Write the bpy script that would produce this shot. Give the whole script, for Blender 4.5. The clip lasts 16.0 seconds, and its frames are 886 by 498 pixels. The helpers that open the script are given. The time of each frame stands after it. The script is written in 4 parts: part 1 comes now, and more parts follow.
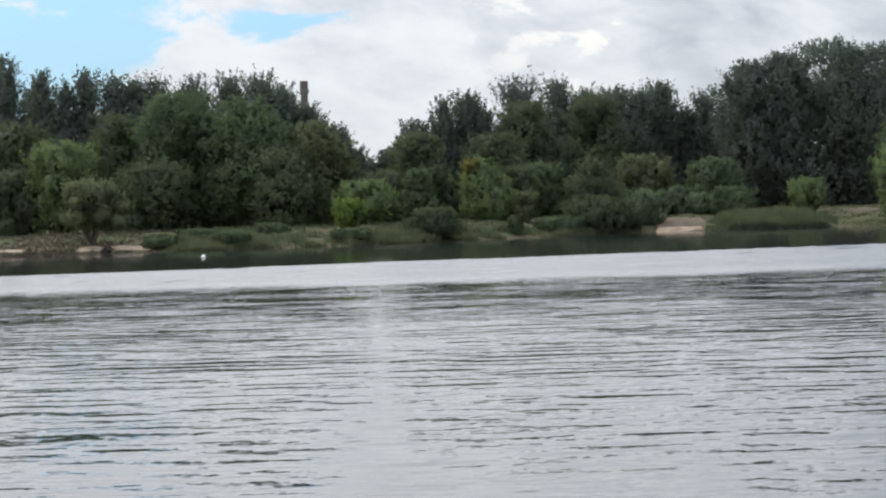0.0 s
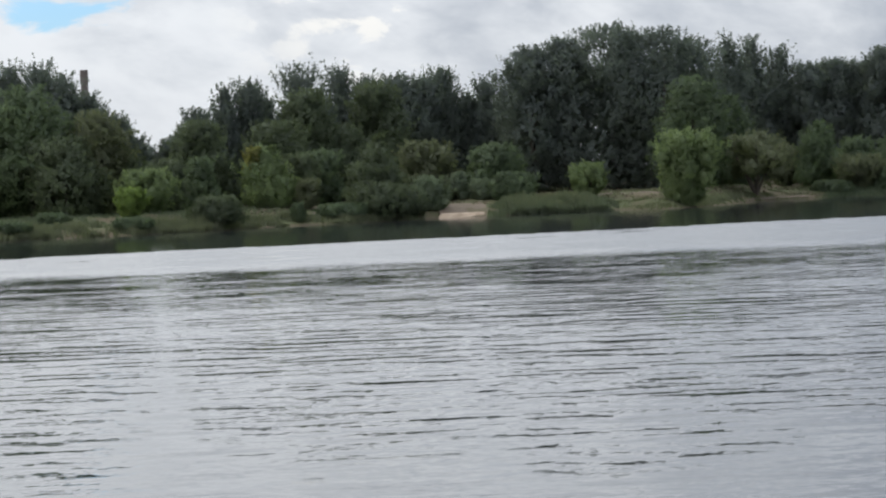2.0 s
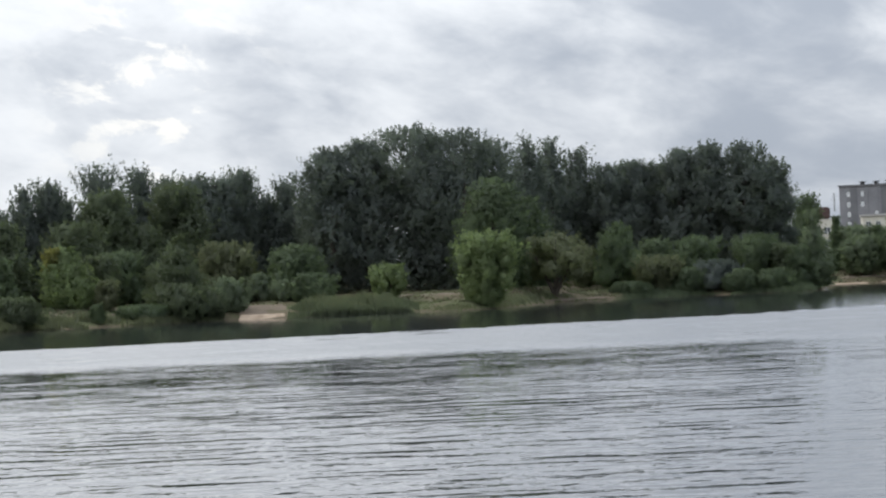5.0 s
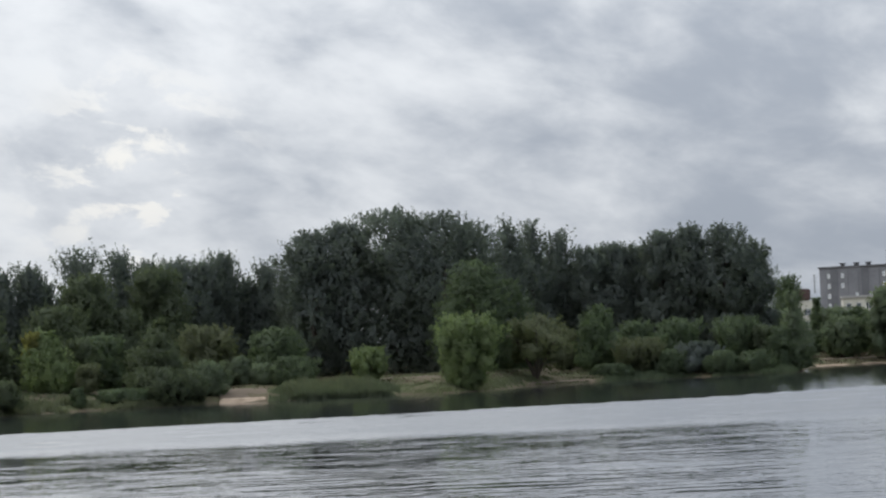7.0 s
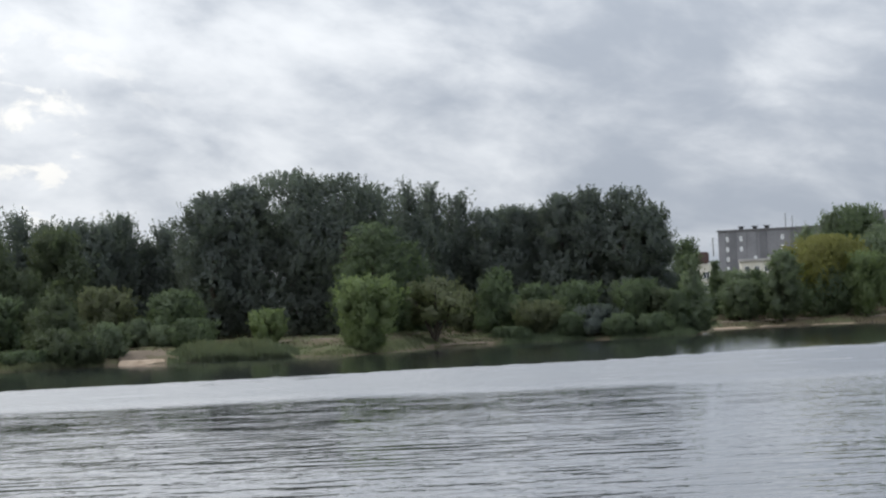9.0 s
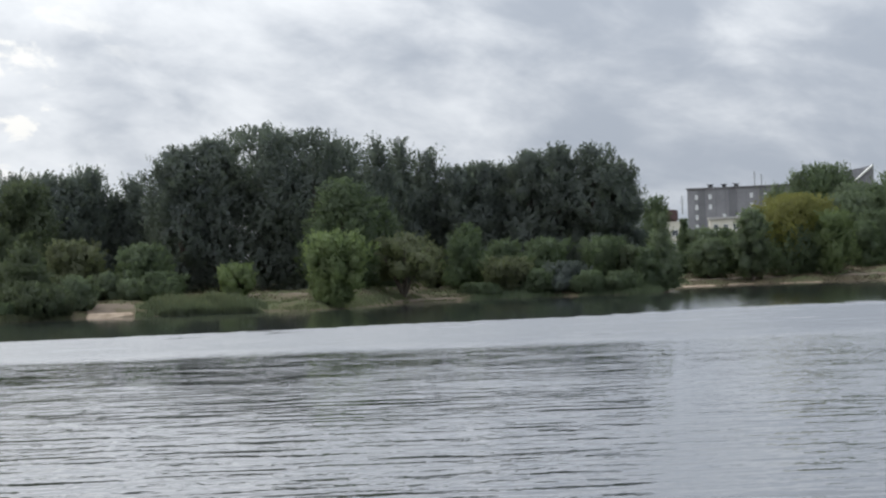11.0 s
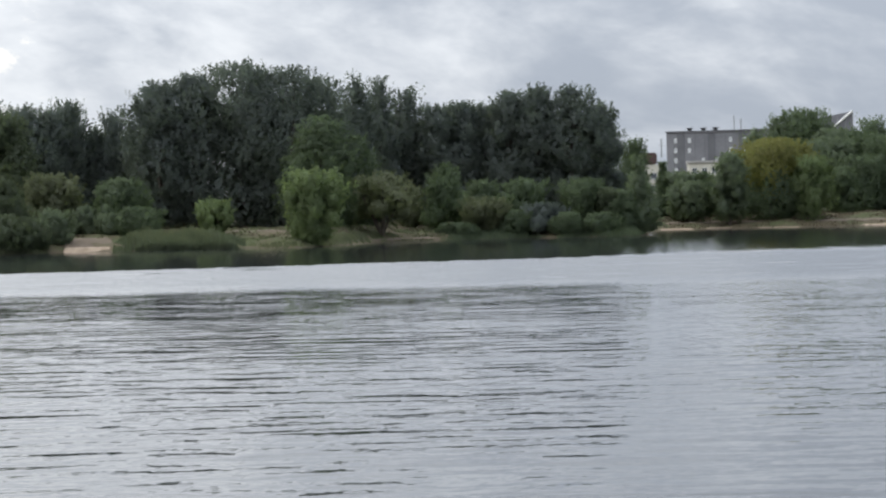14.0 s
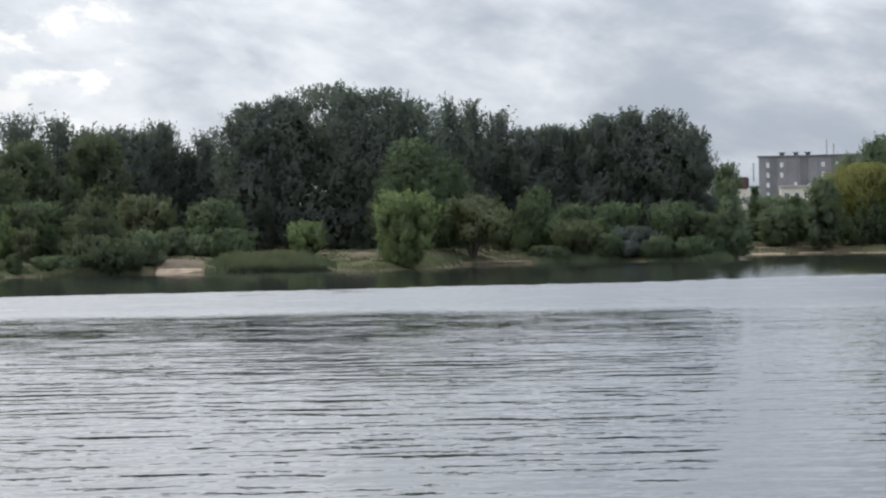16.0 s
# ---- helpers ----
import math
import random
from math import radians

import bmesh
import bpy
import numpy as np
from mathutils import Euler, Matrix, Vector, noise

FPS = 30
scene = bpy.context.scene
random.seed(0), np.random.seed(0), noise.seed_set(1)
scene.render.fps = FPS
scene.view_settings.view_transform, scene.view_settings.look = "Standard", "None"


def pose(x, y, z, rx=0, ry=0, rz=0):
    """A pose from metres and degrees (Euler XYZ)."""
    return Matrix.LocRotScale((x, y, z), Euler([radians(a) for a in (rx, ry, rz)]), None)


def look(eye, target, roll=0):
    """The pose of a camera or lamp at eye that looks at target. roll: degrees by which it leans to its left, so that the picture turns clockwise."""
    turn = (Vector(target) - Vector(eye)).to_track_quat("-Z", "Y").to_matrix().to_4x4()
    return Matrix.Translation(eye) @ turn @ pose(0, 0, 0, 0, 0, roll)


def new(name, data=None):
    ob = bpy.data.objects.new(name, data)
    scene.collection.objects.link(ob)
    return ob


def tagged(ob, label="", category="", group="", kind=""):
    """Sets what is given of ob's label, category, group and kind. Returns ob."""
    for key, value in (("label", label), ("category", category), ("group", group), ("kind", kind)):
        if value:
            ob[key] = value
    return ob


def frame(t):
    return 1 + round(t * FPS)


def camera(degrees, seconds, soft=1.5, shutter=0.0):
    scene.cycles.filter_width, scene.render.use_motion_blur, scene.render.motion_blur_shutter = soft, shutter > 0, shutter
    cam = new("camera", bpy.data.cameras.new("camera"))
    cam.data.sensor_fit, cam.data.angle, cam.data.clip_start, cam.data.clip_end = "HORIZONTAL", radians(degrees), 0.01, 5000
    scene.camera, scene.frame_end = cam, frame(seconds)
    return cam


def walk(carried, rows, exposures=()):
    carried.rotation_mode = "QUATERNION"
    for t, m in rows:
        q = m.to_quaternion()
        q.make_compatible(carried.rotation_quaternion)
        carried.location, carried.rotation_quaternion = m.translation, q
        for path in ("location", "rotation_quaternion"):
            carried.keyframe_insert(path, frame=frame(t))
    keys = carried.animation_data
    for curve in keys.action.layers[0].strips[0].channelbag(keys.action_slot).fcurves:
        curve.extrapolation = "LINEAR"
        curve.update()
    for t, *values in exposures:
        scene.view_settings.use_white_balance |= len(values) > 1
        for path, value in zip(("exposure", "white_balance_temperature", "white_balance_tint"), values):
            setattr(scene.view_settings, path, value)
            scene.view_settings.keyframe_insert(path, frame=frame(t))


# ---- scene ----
# ---------- camera: standing on the near embankment, panning along the far bank ----------
cam = camera(15.0, 16.0, soft=2.3)
EYE = (0.0, 0.0, 5.0)
PATH = [
    (0.0, 89.144, 1.903, 5.731),
    (0.5, 89.051, 2.095, 4.702),
    (1.0, 88.955, 2.291, 3.794),
    (1.5, 88.869, 2.442, 2.947),
    (2.0, 88.783, 2.492, 2.027),
    (2.5, 88.753, 2.531, 1.158),
    (3.0, 88.843, 2.502, 0.213),
    (3.5, 89.040, 2.408, -0.610),
    (4.0, 89.386, 2.472, -1.158),
    (4.5, 89.822, 2.515, -1.366),
    (5.0, 90.364, 2.507, -1.376),
    (5.2, 90.571, 2.539, -1.381),
    (7.3, 91.785, 2.727, -1.890),
    (7.5, 91.700, 2.731, -2.093),
    (8.0, 91.463, 2.706, -2.650),
    (8.5, 91.254, 2.679, -3.135),
    (9.0, 91.042, 2.579, -3.418),
    (11.3, 90.120, 2.031, -4.065),
    (11.5, 90.008, 2.038, -4.244),
    (12.0, 89.705, 1.826, -4.731),
    (12.5, 89.428, 1.617, -5.005),
    (13.0, 89.212, 1.437, -5.019),
    (13.5, 89.148, 1.342, -4.758),
    (14.0, 89.226, 1.229, -4.322),
    (14.5, 89.368, 1.164, -3.913),
    (15.0, 89.519, 1.071, -3.483),
    (15.5, 89.612, 1.007, -3.075),
    (16.0, 89.649, 0.926, -2.766),
]
walk(cam, [(t, pose(*EYE, rx, ry, rz)) for t, rx, ry, rz in PATH],
     exposures=((0.0, -0.06), (2.0, -0.12), (4.0, -0.12), (5.0, -0.02), (6.3, -0.15), (7.5, -0.30), (8.0, -0.24), (8.6, -0.13),
                (9.2, -0.06), (11.5, -0.05), (13.0, 0.02), (16.0, 0.02)))


# ---------- node helpers ----------
class Nodes:
    """Short hand for building a node tree."""

    def __init__(self, tree):
        self.tree = tree
        tree.nodes.clear()

    def add(self, kind, **settings):
        node = self.tree.nodes.new(kind)
        for key, value in settings.items():
            setattr(node, key, value)
        return node

    def link(self, a, b):
        self.tree.links.new(a, b)

    def put(self, socket, value):
        if isinstance(value, bpy.types.NodeSocket):
            self.link(value, socket)
        else:
            socket.default_value = value

    def math(self, op, a, b=0.0, c=0.0, clamp=False):
        n = self.add("ShaderNodeMath", operation=op, use_clamp=clamp)
        for socket, value in zip(n.inputs, (a, b, c)):
            self.put(socket, value)
        return n.outputs[0]

    def vmath(self, op, a, b=(0, 0, 0)):
        n = self.add("ShaderNodeVectorMath", operation=op)
        self.put(n.inputs[0], a)
        self.put(n.inputs[1], b)
        return n.outputs["Value"] if op in ("DOT_PRODUCT", "LENGTH", "DISTANCE") else n.outputs[0]

    def xyz(self, x, y, z):
        n = self.add("ShaderNodeCombineXYZ")
        for socket, value in zip(n.inputs, (x, y, z)):
            self.put(socket, value)
        return n.outputs[0]

    def split(self, v):
        n = self.add("ShaderNodeSeparateXYZ")
        self.put(n.inputs[0], v)
        return n.outputs

    def noise(self, vector, scale, detail=3.0, rough=0.55, distort=0.0):
        n = self.add("ShaderNodeTexNoise")
        self.put(n.inputs["Vector"], vector)
        n.inputs["Scale"].default_value = scale
        n.inputs["Detail"].default_value = detail
        n.inputs["Roughness"].default_value = rough
        n.inputs["Distortion"].default_value = distort
        return n.outputs[0], n.outputs[1]

    def span(self, value, lo, hi, to_lo=0.0, to_hi=1.0, smooth=True):
        n = self.add("ShaderNodeMapRange", interpolation_type="SMOOTHSTEP" if smooth else "LINEAR", clamp=True)
        for socket, v in zip(n.inputs, (value, lo, hi, to_lo, to_hi)):
            self.put(socket, v)
        return n.outputs[0]

    def mix(self, fac, a, b, blend="MIX"):
        n = self.add("ShaderNodeMix", data_type="RGBA", blend_type=blend)
        self.put(n.inputs[0], fac)
        self.put(n.inputs[6], a if isinstance(a, bpy.types.NodeSocket) else (*a, 1.0))
        self.put(n.inputs[7], b if isinstance(b, bpy.types.NodeSocket) else (*b, 1.0))
        return n.outputs[2]


def material(name):
    m = bpy.data.materials.new(name)
    m.use_nodes = True
    return m, Nodes(m.node_tree)


def finish(n, shader):
    out = n.add("ShaderNodeOutputMaterial")
    n.link(shader, out.inputs["Surface"])


def principled(n, colour, rough=0.8, metal=0.0, normal=None, ior=None, specular=None):
    p = n.add("ShaderNodeBsdfPrincipled")
    n.put(p.inputs["Base Color"], colour if isinstance(colour, bpy.types.NodeSocket) else (*colour, 1.0))
    n.put(p.inputs["Roughness"], rough)
    n.put(p.inputs["Metallic"], metal)
    if normal is not None:
        n.put(p.inputs["Normal"], normal)
    if ior is not None:
        p.inputs["IOR"].default_value = ior
    if specular is not None:
        p.inputs["Specular IOR Level"].default_value = specular
    return p.outputs[0]


# ---------- world: broken overcast, with a blue opening in the cloud ----------
SUN_ELEVATION, SUN_AZIMUTH = radians(48), radians(-60)
world = bpy.data.worlds.new("sky")
scene.world = world
world.use_nodes = True
n = Nodes(world.node_tree)
sky = n.add("ShaderNodeTexSky", sky_type="NISHITA", sun_disc=False, sun_elevation=SUN_ELEVATION, sun_rotation=SUN_AZIMUTH)
clear = n.mix(1.0, sky.outputs[0], (0.078, 0.125, 0.195), "MULTIPLY")
way = n.add("ShaderNodeTexCoord").outputs["Generated"]
dx, dy, dz = n.split(way)
up = n.math("MAXIMUM", dz, 0.0)
# cloud sheets flatten towards the horizon
rise = n.math("POWER", up, 0.85)
flat = n.xyz(n.math("MULTIPLY_ADD", dx, 19.0, n.math("MULTIPLY", rise, 3.0)), n.math("MULTIPLY", dy, 5.0), n.math("MULTIPLY_ADD", rise, 28.0, n.math("MULTIPLY", dx, 3.0)))
soft_cloud = n.noise(flat, 1.0, 5.0, 0.52, 0.25)[0]
fine_cloud = n.noise(flat, 2.3, 7.0, 0.58, 0.3)[0]
cover = n.math("ADD", n.math("MULTIPLY", soft_cloud, 0.73), n.math("MULTIPLY", fine_cloud, 0.27))
# the thick grey cloud lies towards +x, the thin bright cloud towards -x
thick = n.span(dx, -0.13, 0.19, -0.11, 0.15, smooth=False)
light = n.span(n.math("SUBTRACT", cover, thick), 0.28, 0.68)
cloud = n.mix(light, (0.40, 0.446, 0.518), (0.82, 0.853, 0.893))
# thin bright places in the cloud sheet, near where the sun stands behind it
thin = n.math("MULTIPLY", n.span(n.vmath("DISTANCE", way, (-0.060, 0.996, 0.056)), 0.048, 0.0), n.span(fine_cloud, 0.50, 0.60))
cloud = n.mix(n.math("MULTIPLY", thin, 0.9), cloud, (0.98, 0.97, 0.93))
# an overcast sky is about three times as bright overhead as at the horizon
dome = n.math("ADD", 1.0, n.math("MULTIPLY", up, 2.6))
cloud = n.mix(1.0, cloud, n.xyz(dome, dome, dome), "MULTIPLY")
# two ragged openings to the blue sky, low over the wood
puffs = n.noise(n.vmath("MULTIPLY", way, (38.0, 12.0, 80.0)), 1.0, 6.0, 0.58, 0.5)[0]


def opening(cx, cz, rx, rz):
    a = n.math("DIVIDE", n.math("SUBTRACT", dx, cx), rx)
    b = n.math("DIVIDE", n.math("SUBTRACT", dz, cz), rz)
    away = n.math("SQRT", n.math("ADD", n.math("MULTIPLY", a, a), n.math("MULTIPLY", b, b)))
    return n.span(n.math("ADD", away, n.math("MULTIPLY", n.math("SUBTRACT", puffs, 0.5), 3.0)), 1.15, 0.7)


hole = n.math("MAXIMUM", opening(-0.218, 0.050, 0.045, 0.022), opening(-0.153, 0.054, 0.022, 0.007))
veil = n.math("SUBTRACT", 1.0, n.math("MULTIPLY", hole, 0.9))
bg = n.add("ShaderNodeBackground")
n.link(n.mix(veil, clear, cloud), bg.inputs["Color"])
bg.inputs["Strength"].default_value = 1.0
n.link(bg.outputs[0], n.add("ShaderNodeOutputWorld").inputs["Surface"])

sun = new("sun", bpy.data.lights.new("sun", "SUN"))
sun.data.energy, sun.data.angle, sun.data.color = 0.9, radians(20), (1.0, 0.96, 0.9)
sun.matrix_world = look((300 * math.sin(SUN_AZIMUTH), 300 * math.cos(SUN_AZIMUTH), 300 * math.tan(SUN_ELEVATION)), (0, 0, 0))


# ---------- materials ----------
def leaf_material(name, colour, tip):
    m, n = material(name)
    pos = n.add("ShaderNodeNewGeometry")
    rnd = pos.outputs["Random Per Island"]
    clump = n.noise(pos.outputs["Position"], 0.40, 3.0)[0]
    tree = n.add("ShaderNodeObjectInfo").outputs["Random"]
    c = n.mix(n.span(n.math("ADD", n.math("MULTIPLY", rnd, 0.18), n.math("MULTIPLY", clump, 0.9)), 0.25, 0.85), colour, tip)
    c = n.mix(n.span(tree, 0.0, 1.0, 0.0, 0.35, False), c, tuple(v * 0.62 for v in colour))
    # sprays catch the light as the form of the crown does
    form = n.add("ShaderNodeAttribute", attribute_name="form").outputs["Vector"]
    turn = n.add("ShaderNodeVectorTransform", vector_type="VECTOR", convert_from="OBJECT", convert_to="WORLD")
    n.link(form, turn.inputs[0])
    lie = n.vmath("NORMALIZE", n.vmath("ADD", n.vmath("MULTIPLY", turn.outputs[0], (3.0, 3.0, 3.0)), pos.outputs["Normal"]))
    gloss = principled(n, c, 0.65, specular=0.2, normal=lie)
    thin = n.add("ShaderNodeBsdfTranslucent")
    n.link(n.mix(1.0, c, (1.1, 1.2, 0.7), "MULTIPLY"), thin.inputs["Color"])
    both = n.add("ShaderNodeMixShader")
    both.inputs[0].default_value = 0.54
    n.link(gloss, both.inputs[1])
    n.link(thin.outputs[0], both.inputs[2])
    finish(n, both.outputs[0])
    return m


LEAF = {
    # dark green, raised and tinted blue: distance haze mixed into the leaf colour
    "dark": leaf_material("dark_hazed_leaf", (0.094, 0.114, 0.110), (0.153, 0.173, 0.166)),
    "mid": leaf_material("green_leaf", (0.092, 0.123, 0.079), (0.140, 0.177, 0.110)),
    "olive": leaf_material("olive_leaf", (0.113, 0.127, 0.081), (0.164, 0.177, 0.110)),
    "light": leaf_material("fresh_green_leaf", (0.135, 0.178, 0.090), (0.205, 0.252, 0.127)),
    "yellow": leaf_material("yellowing_leaf", (0.159, 0.164, 0.062), (0.264, 0.252, 0.092)),
    "lime": leaf_material("lime_green_leaf", (0.156, 0.216, 0.066), (0.249, 0.334, 0.103)),
    "fresh": leaf_material("bright_green_leaf", (0.095, 0.129, 0.080), (0.144, 0.185, 0.115)),
    "bronze": leaf_material("grey_brown_leaf", (0.125, 0.14, 0.084), (0.184, 0.2, 0.126)),
    "deep": leaf_material("deep_green_leaf", (0.087, 0.108, 0.071), (0.134, 0.159, 0.103)),
    # grey-green, lightened so the colour carries the haze over the right bank
    "grey": leaf_material("hazed_grey_green_leaf", (0.130, 0.163, 0.110), (0.197, 0.237, 0.169)),
    "bluegrey": leaf_material("blue_grey_leaf", (0.092, 0.111, 0.110), (0.142, 0.164, 0.166)),
}


def bark_material(name, a, b):
    m, n = material(name)
    pos = n.add("ShaderNodeNewGeometry").outputs["Position"]
    streak = n.noise(n.vmath("MULTIPLY", pos, (6, 6, 1.2)), 1.0, 5.0)[0]
    bump = n.add("ShaderNodeBump")
    bump.inputs["Strength"].default_value = 0.6
    n.link(streak, bump.inputs["Height"])
    finish(n, principled(n, n.mix(streak, a, b), 0.9, normal=bump.outputs[0]))
    return m


BARK = bark_material("dark_bark", (0.035, 0.028, 0.022), (0.11, 0.09, 0.07))


def ground_material():
    m, n = material("meadow_ground")
    pos = n.add("ShaderNodeNewGeometry").outputs["Position"]
    big = n.noise(pos, 0.12, 4.0)[0]
    small = n.noise(pos, 1.6, 5.0)[0]
    x, y, z = n.split(pos)
    grass = n.mix(small, (0.050, 0.064, 0.030), (0.092, 0.096, 0.048))
    straw = n.mix(small, (0.070, 0.060, 0.038), (0.118, 0.098, 0.064))
    c = n.mix(n.span(big, 0.42, 0.56), grass, straw)
    mud = n.mix(small, (0.055, 0.045, 0.030), (0.12, 0.095, 0.065))
    edge = n.span(n.math("ADD", z, n.math("MULTIPLY", small, 0.5)), 0.25, 0.75)
    c = n.mix(edge, mud, c)
    bump = n.add("ShaderNodeBump")
    bump.inputs["Strength"].default_value = 0.7
    bump.inputs["Distance"].default_value = 0.25
    n.link(small, bump.inputs["Height"])
    finish(n, principled(n, c, 0.95, normal=bump.outputs[0], specular=0.1))
    return m


def sand_material():
    m, n = material("pale_sand")
    pos = n.add("ShaderNodeNewGeometry").outputs["Position"]
    a = n.noise(pos, 0.9, 5.0)[0]
    b = n.noise(pos, 9.0, 3.0)[0]
    c = n.mix(n.span(a, 0.3, 0.7), (0.23, 0.178, 0.132), (0.34, 0.27, 0.205))
    c = n.mix(n.span(b, 0.5, 0.8, 0.0, 0.4), c, (0.22, 0.17, 0.12))
    bump = n.add("ShaderNodeBump")
    bump.inputs["Strength"].default_value = 0.4
    n.link(a, bump.inputs["Height"])
    finish(n, principled(n, c, 0.95, normal=bump.outputs[0], specular=0.1))
    return m


def water_material():
    """River water: mirror-smooth in the lee of the far bank, wind ripples further out, small waves in the middle."""
    m, n = material("river_water")
    pos = n.add("ShaderNodeNewGeometry").outputs["Position"]
    x, y, z = n.split(pos)
    wander = n.noise(n.vmath("MULTIPLY", pos, (0.012, 0.03, 0)), 1.0, 2.0)[0]
    line = n.math("SUBTRACT", y, n.math("ADD", n.math("MULTIPLY", x, 0.33), n.math("MULTIPLY", wander, 12.0)))
    fray = n.noise(n.vmath("MULTIPLY", pos, (0.35, 0.06, 0)), 1.0, 4.0, 0.6)[0]
    line = n.math("ADD", line, n.math("MULTIPLY", n.math("SUBTRACT", fray, 0.5), n.span(x, -60.0, 60.0, 6.0, 22.0)))
    lee = n.span(line, n.span(x, 20.0, 90.0, 275.5, 258.0), n.span(x, 20.0, 70.0, 280.0, 304.0))                      # 1 in the sheltered strip
    patch = n.noise(n.vmath("MULTIPLY", pos, (0.03, 0.012, 0)), 1.0, 3.0)[0]
    gust = n.noise(n.vmath("MULTIPLY", pos, (0.13, 0.16, 0)), 1.0, 3.0, 0.6)[0]
    band = n.math("MULTIPLY", n.span(y, 130.0, 160.0), n.span(y, 205.0, 192.0))
    near = n.span(y, 210.0, 165.0)
    # slopes of waves of several sizes
    def slopes(fx, fy, detail, distort=0.3):
        c = n.noise(n.vmath("MULTIPLY", pos, (fx, fy, 0)), 1.0, detail, 0.5, distort)[1]
        return n.split(n.vmath("SUBTRACT", c, (0.5, 0.5, 0.5)))

    gx, gy, _ = slopes(0.08, 0.16, 3.0)
    mx, my, _ = slopes(0.15, 0.62, 2.0, 0.15)
    wx, wy, _ = slopes(0.40, 1.7, 2.0, 0.15)
    rx, ry, _ = slopes(4.0, 6.0, 1.0)

    # trains of short wind waves that cross at a small angle
    def train(kx, ky, wander, fx, fy):
        bend = n.noise(n.vmath("MULTIPLY", pos, (fx, fy, 0)), 1.0, 2.0)[0]
        run = n.math("ADD", n.math("MULTIPLY", x, kx), n.math("MULTIPLY", y, ky))
        return n.math("SINE", n.math("MULTIPLY_ADD", bend, wander, run))

    trains = n.math("ADD", n.math("MULTIPLY", train(0.22, 2.3, 12.0, 0.34, 0.16), 0.020), n.math("MULTIPLY", train(-0.35, 3.7, 14.0, 0.5, 0.24), 0.016))
    open_water = n.math("SUBTRACT", 1.0, lee)
    # at this grazing view the faces that lean towards the eye hide the rest, so the mean slope leans that way
    streaks = n.math("MULTIPLY", n.math("MULTIPLY", band, n.span(gust, 0.43, 0.56, 0.1, 1.15)), n.span(x, 30.0, 8.0))
    # a few long cat's-paws on the smooth water in front of the lee
    paws = n.math("MULTIPLY", n.math("MULTIPLY", n.span(gust, 0.56, 0.66), n.span(y, 205.0, 222.0)), 0.048)
    lean = n.math("MULTIPLY_ADD", open_water, n.math("SUBTRACT", n.math("SUBTRACT", n.span(y, 190.0, 225.0, 0.010, 0.082), paws), n.math("MULTIPLY", streaks, 0.023)), 0.013)
    rough = n.math("MULTIPLY", n.math("MULTIPLY", near, n.span(y, 50.0, 110.0, 0.85, 0.97)), n.math("MULTIPLY", n.span(patch, 0.3, 0.7, 0.9, 1.15), n.span(x, 12.0, 45.0, 1.0, 0.5)))
    fine = n.math("ADD", 0.08, n.math("MULTIPLY", open_water, n.span(y, 90.0, 170.0, 0.05, 0.09)))
    sx = n.math("ADD", n.math("MULTIPLY", wx, n.math("MULTIPLY", rough, 0.12)), n.math("MULTIPLY", rx, fine))
    sy = n.math("ADD", n.math("MULTIPLY", wy, 0.17), n.math("MULTIPLY_ADD", my, 0.10, trains))
    sy = n.math("MULTIPLY", n.math("ADD", sy, n.math("MULTIPLY", gy, 0.06)), rough)
    sy = n.math("SUBTRACT", n.math("ADD", sy, n.math("MULTIPLY", ry, fine)), lean)
    # faces that lean away are hidden behind the crests, the more so the flatter the view
    sy = n.math("MINIMUM", sy, n.span(y, 55.0, 150.0, 0.017, 0.0005))
    normal = n.vmath("NORMALIZE", n.xyz(sx, sy, 1.0))
    finish(n, principled(n, (0.022, 0.024, 0.026), 0.03, normal=normal, ior=1.33))
    return m


def plain(name, a, b, rough=0.8, scale=1.0, metal=0.0):
    m, n = material(name)
    pos = n.add("ShaderNodeNewGeometry").outputs["Position"]
    v = n.math("ADD", n.math("MULTIPLY", n.noise(pos, scale, 5.0)[0], 0.6), n.math("MULTIPLY", n.noise(pos, scale * 7, 3.0)[0], 0.4))
    finish(n, principled(n, n.mix(n.span(v, 0.3, 0.7), a, b), rough, metal))
    return m


GROUND, SAND, WATER = ground_material(), sand_material(), water_material()
GREY_PANEL = plain("grey_facade_panel", (0.15, 0.15, 0.165), (0.20, 0.20, 0.215), 0.8, 0.2)
DARK_PANEL = plain("dark_facade_strip", (0.105, 0.105, 0.117), (0.14, 0.14, 0.15), 0.8, 0.2)
WHITE_WALL = plain("white_render", (0.62, 0.62, 0.60), (0.74, 0.74, 0.72), 0.8, 0.3)
CREAM_WALL = plain("cream_render", (0.42, 0.40, 0.34), (0.52, 0.50, 0.44), 0.8, 0.3)
RED_ROOF = plain("red_brown_roof", (0.055, 0.032, 0.030), (0.085, 0.05, 0.045), 0.8, 0.5)
ROOF_FELT = plain("dark_roof_felt", (0.03, 0.03, 0.032), (0.06, 0.06, 0.062), 0.9, 0.5)
BRICK = plain("sooty_brick", (0.085, 0.070, 0.066), (0.135, 0.115, 0.108), 0.9, 0.4)
CONCRETE = plain("pale_concrete", (0.28, 0.27, 0.26), (0.36, 0.35, 0.34), 0.85, 0.5)
STEEL = plain("dull_steel", (0.20, 0.21, 0.22), (0.32, 0.33, 0.34), 0.5, 2.0, 0.6)
WHITE_PAINT = plain("white_paint", (0.70, 0.70, 0.68), (0.80, 0.80, 0.78), 0.45, 2.0)
DRIFTWOOD = plain("dark_driftwood", (0.025, 0.018, 0.014), (0.07, 0.05, 0.038), 0.9, 3.0)
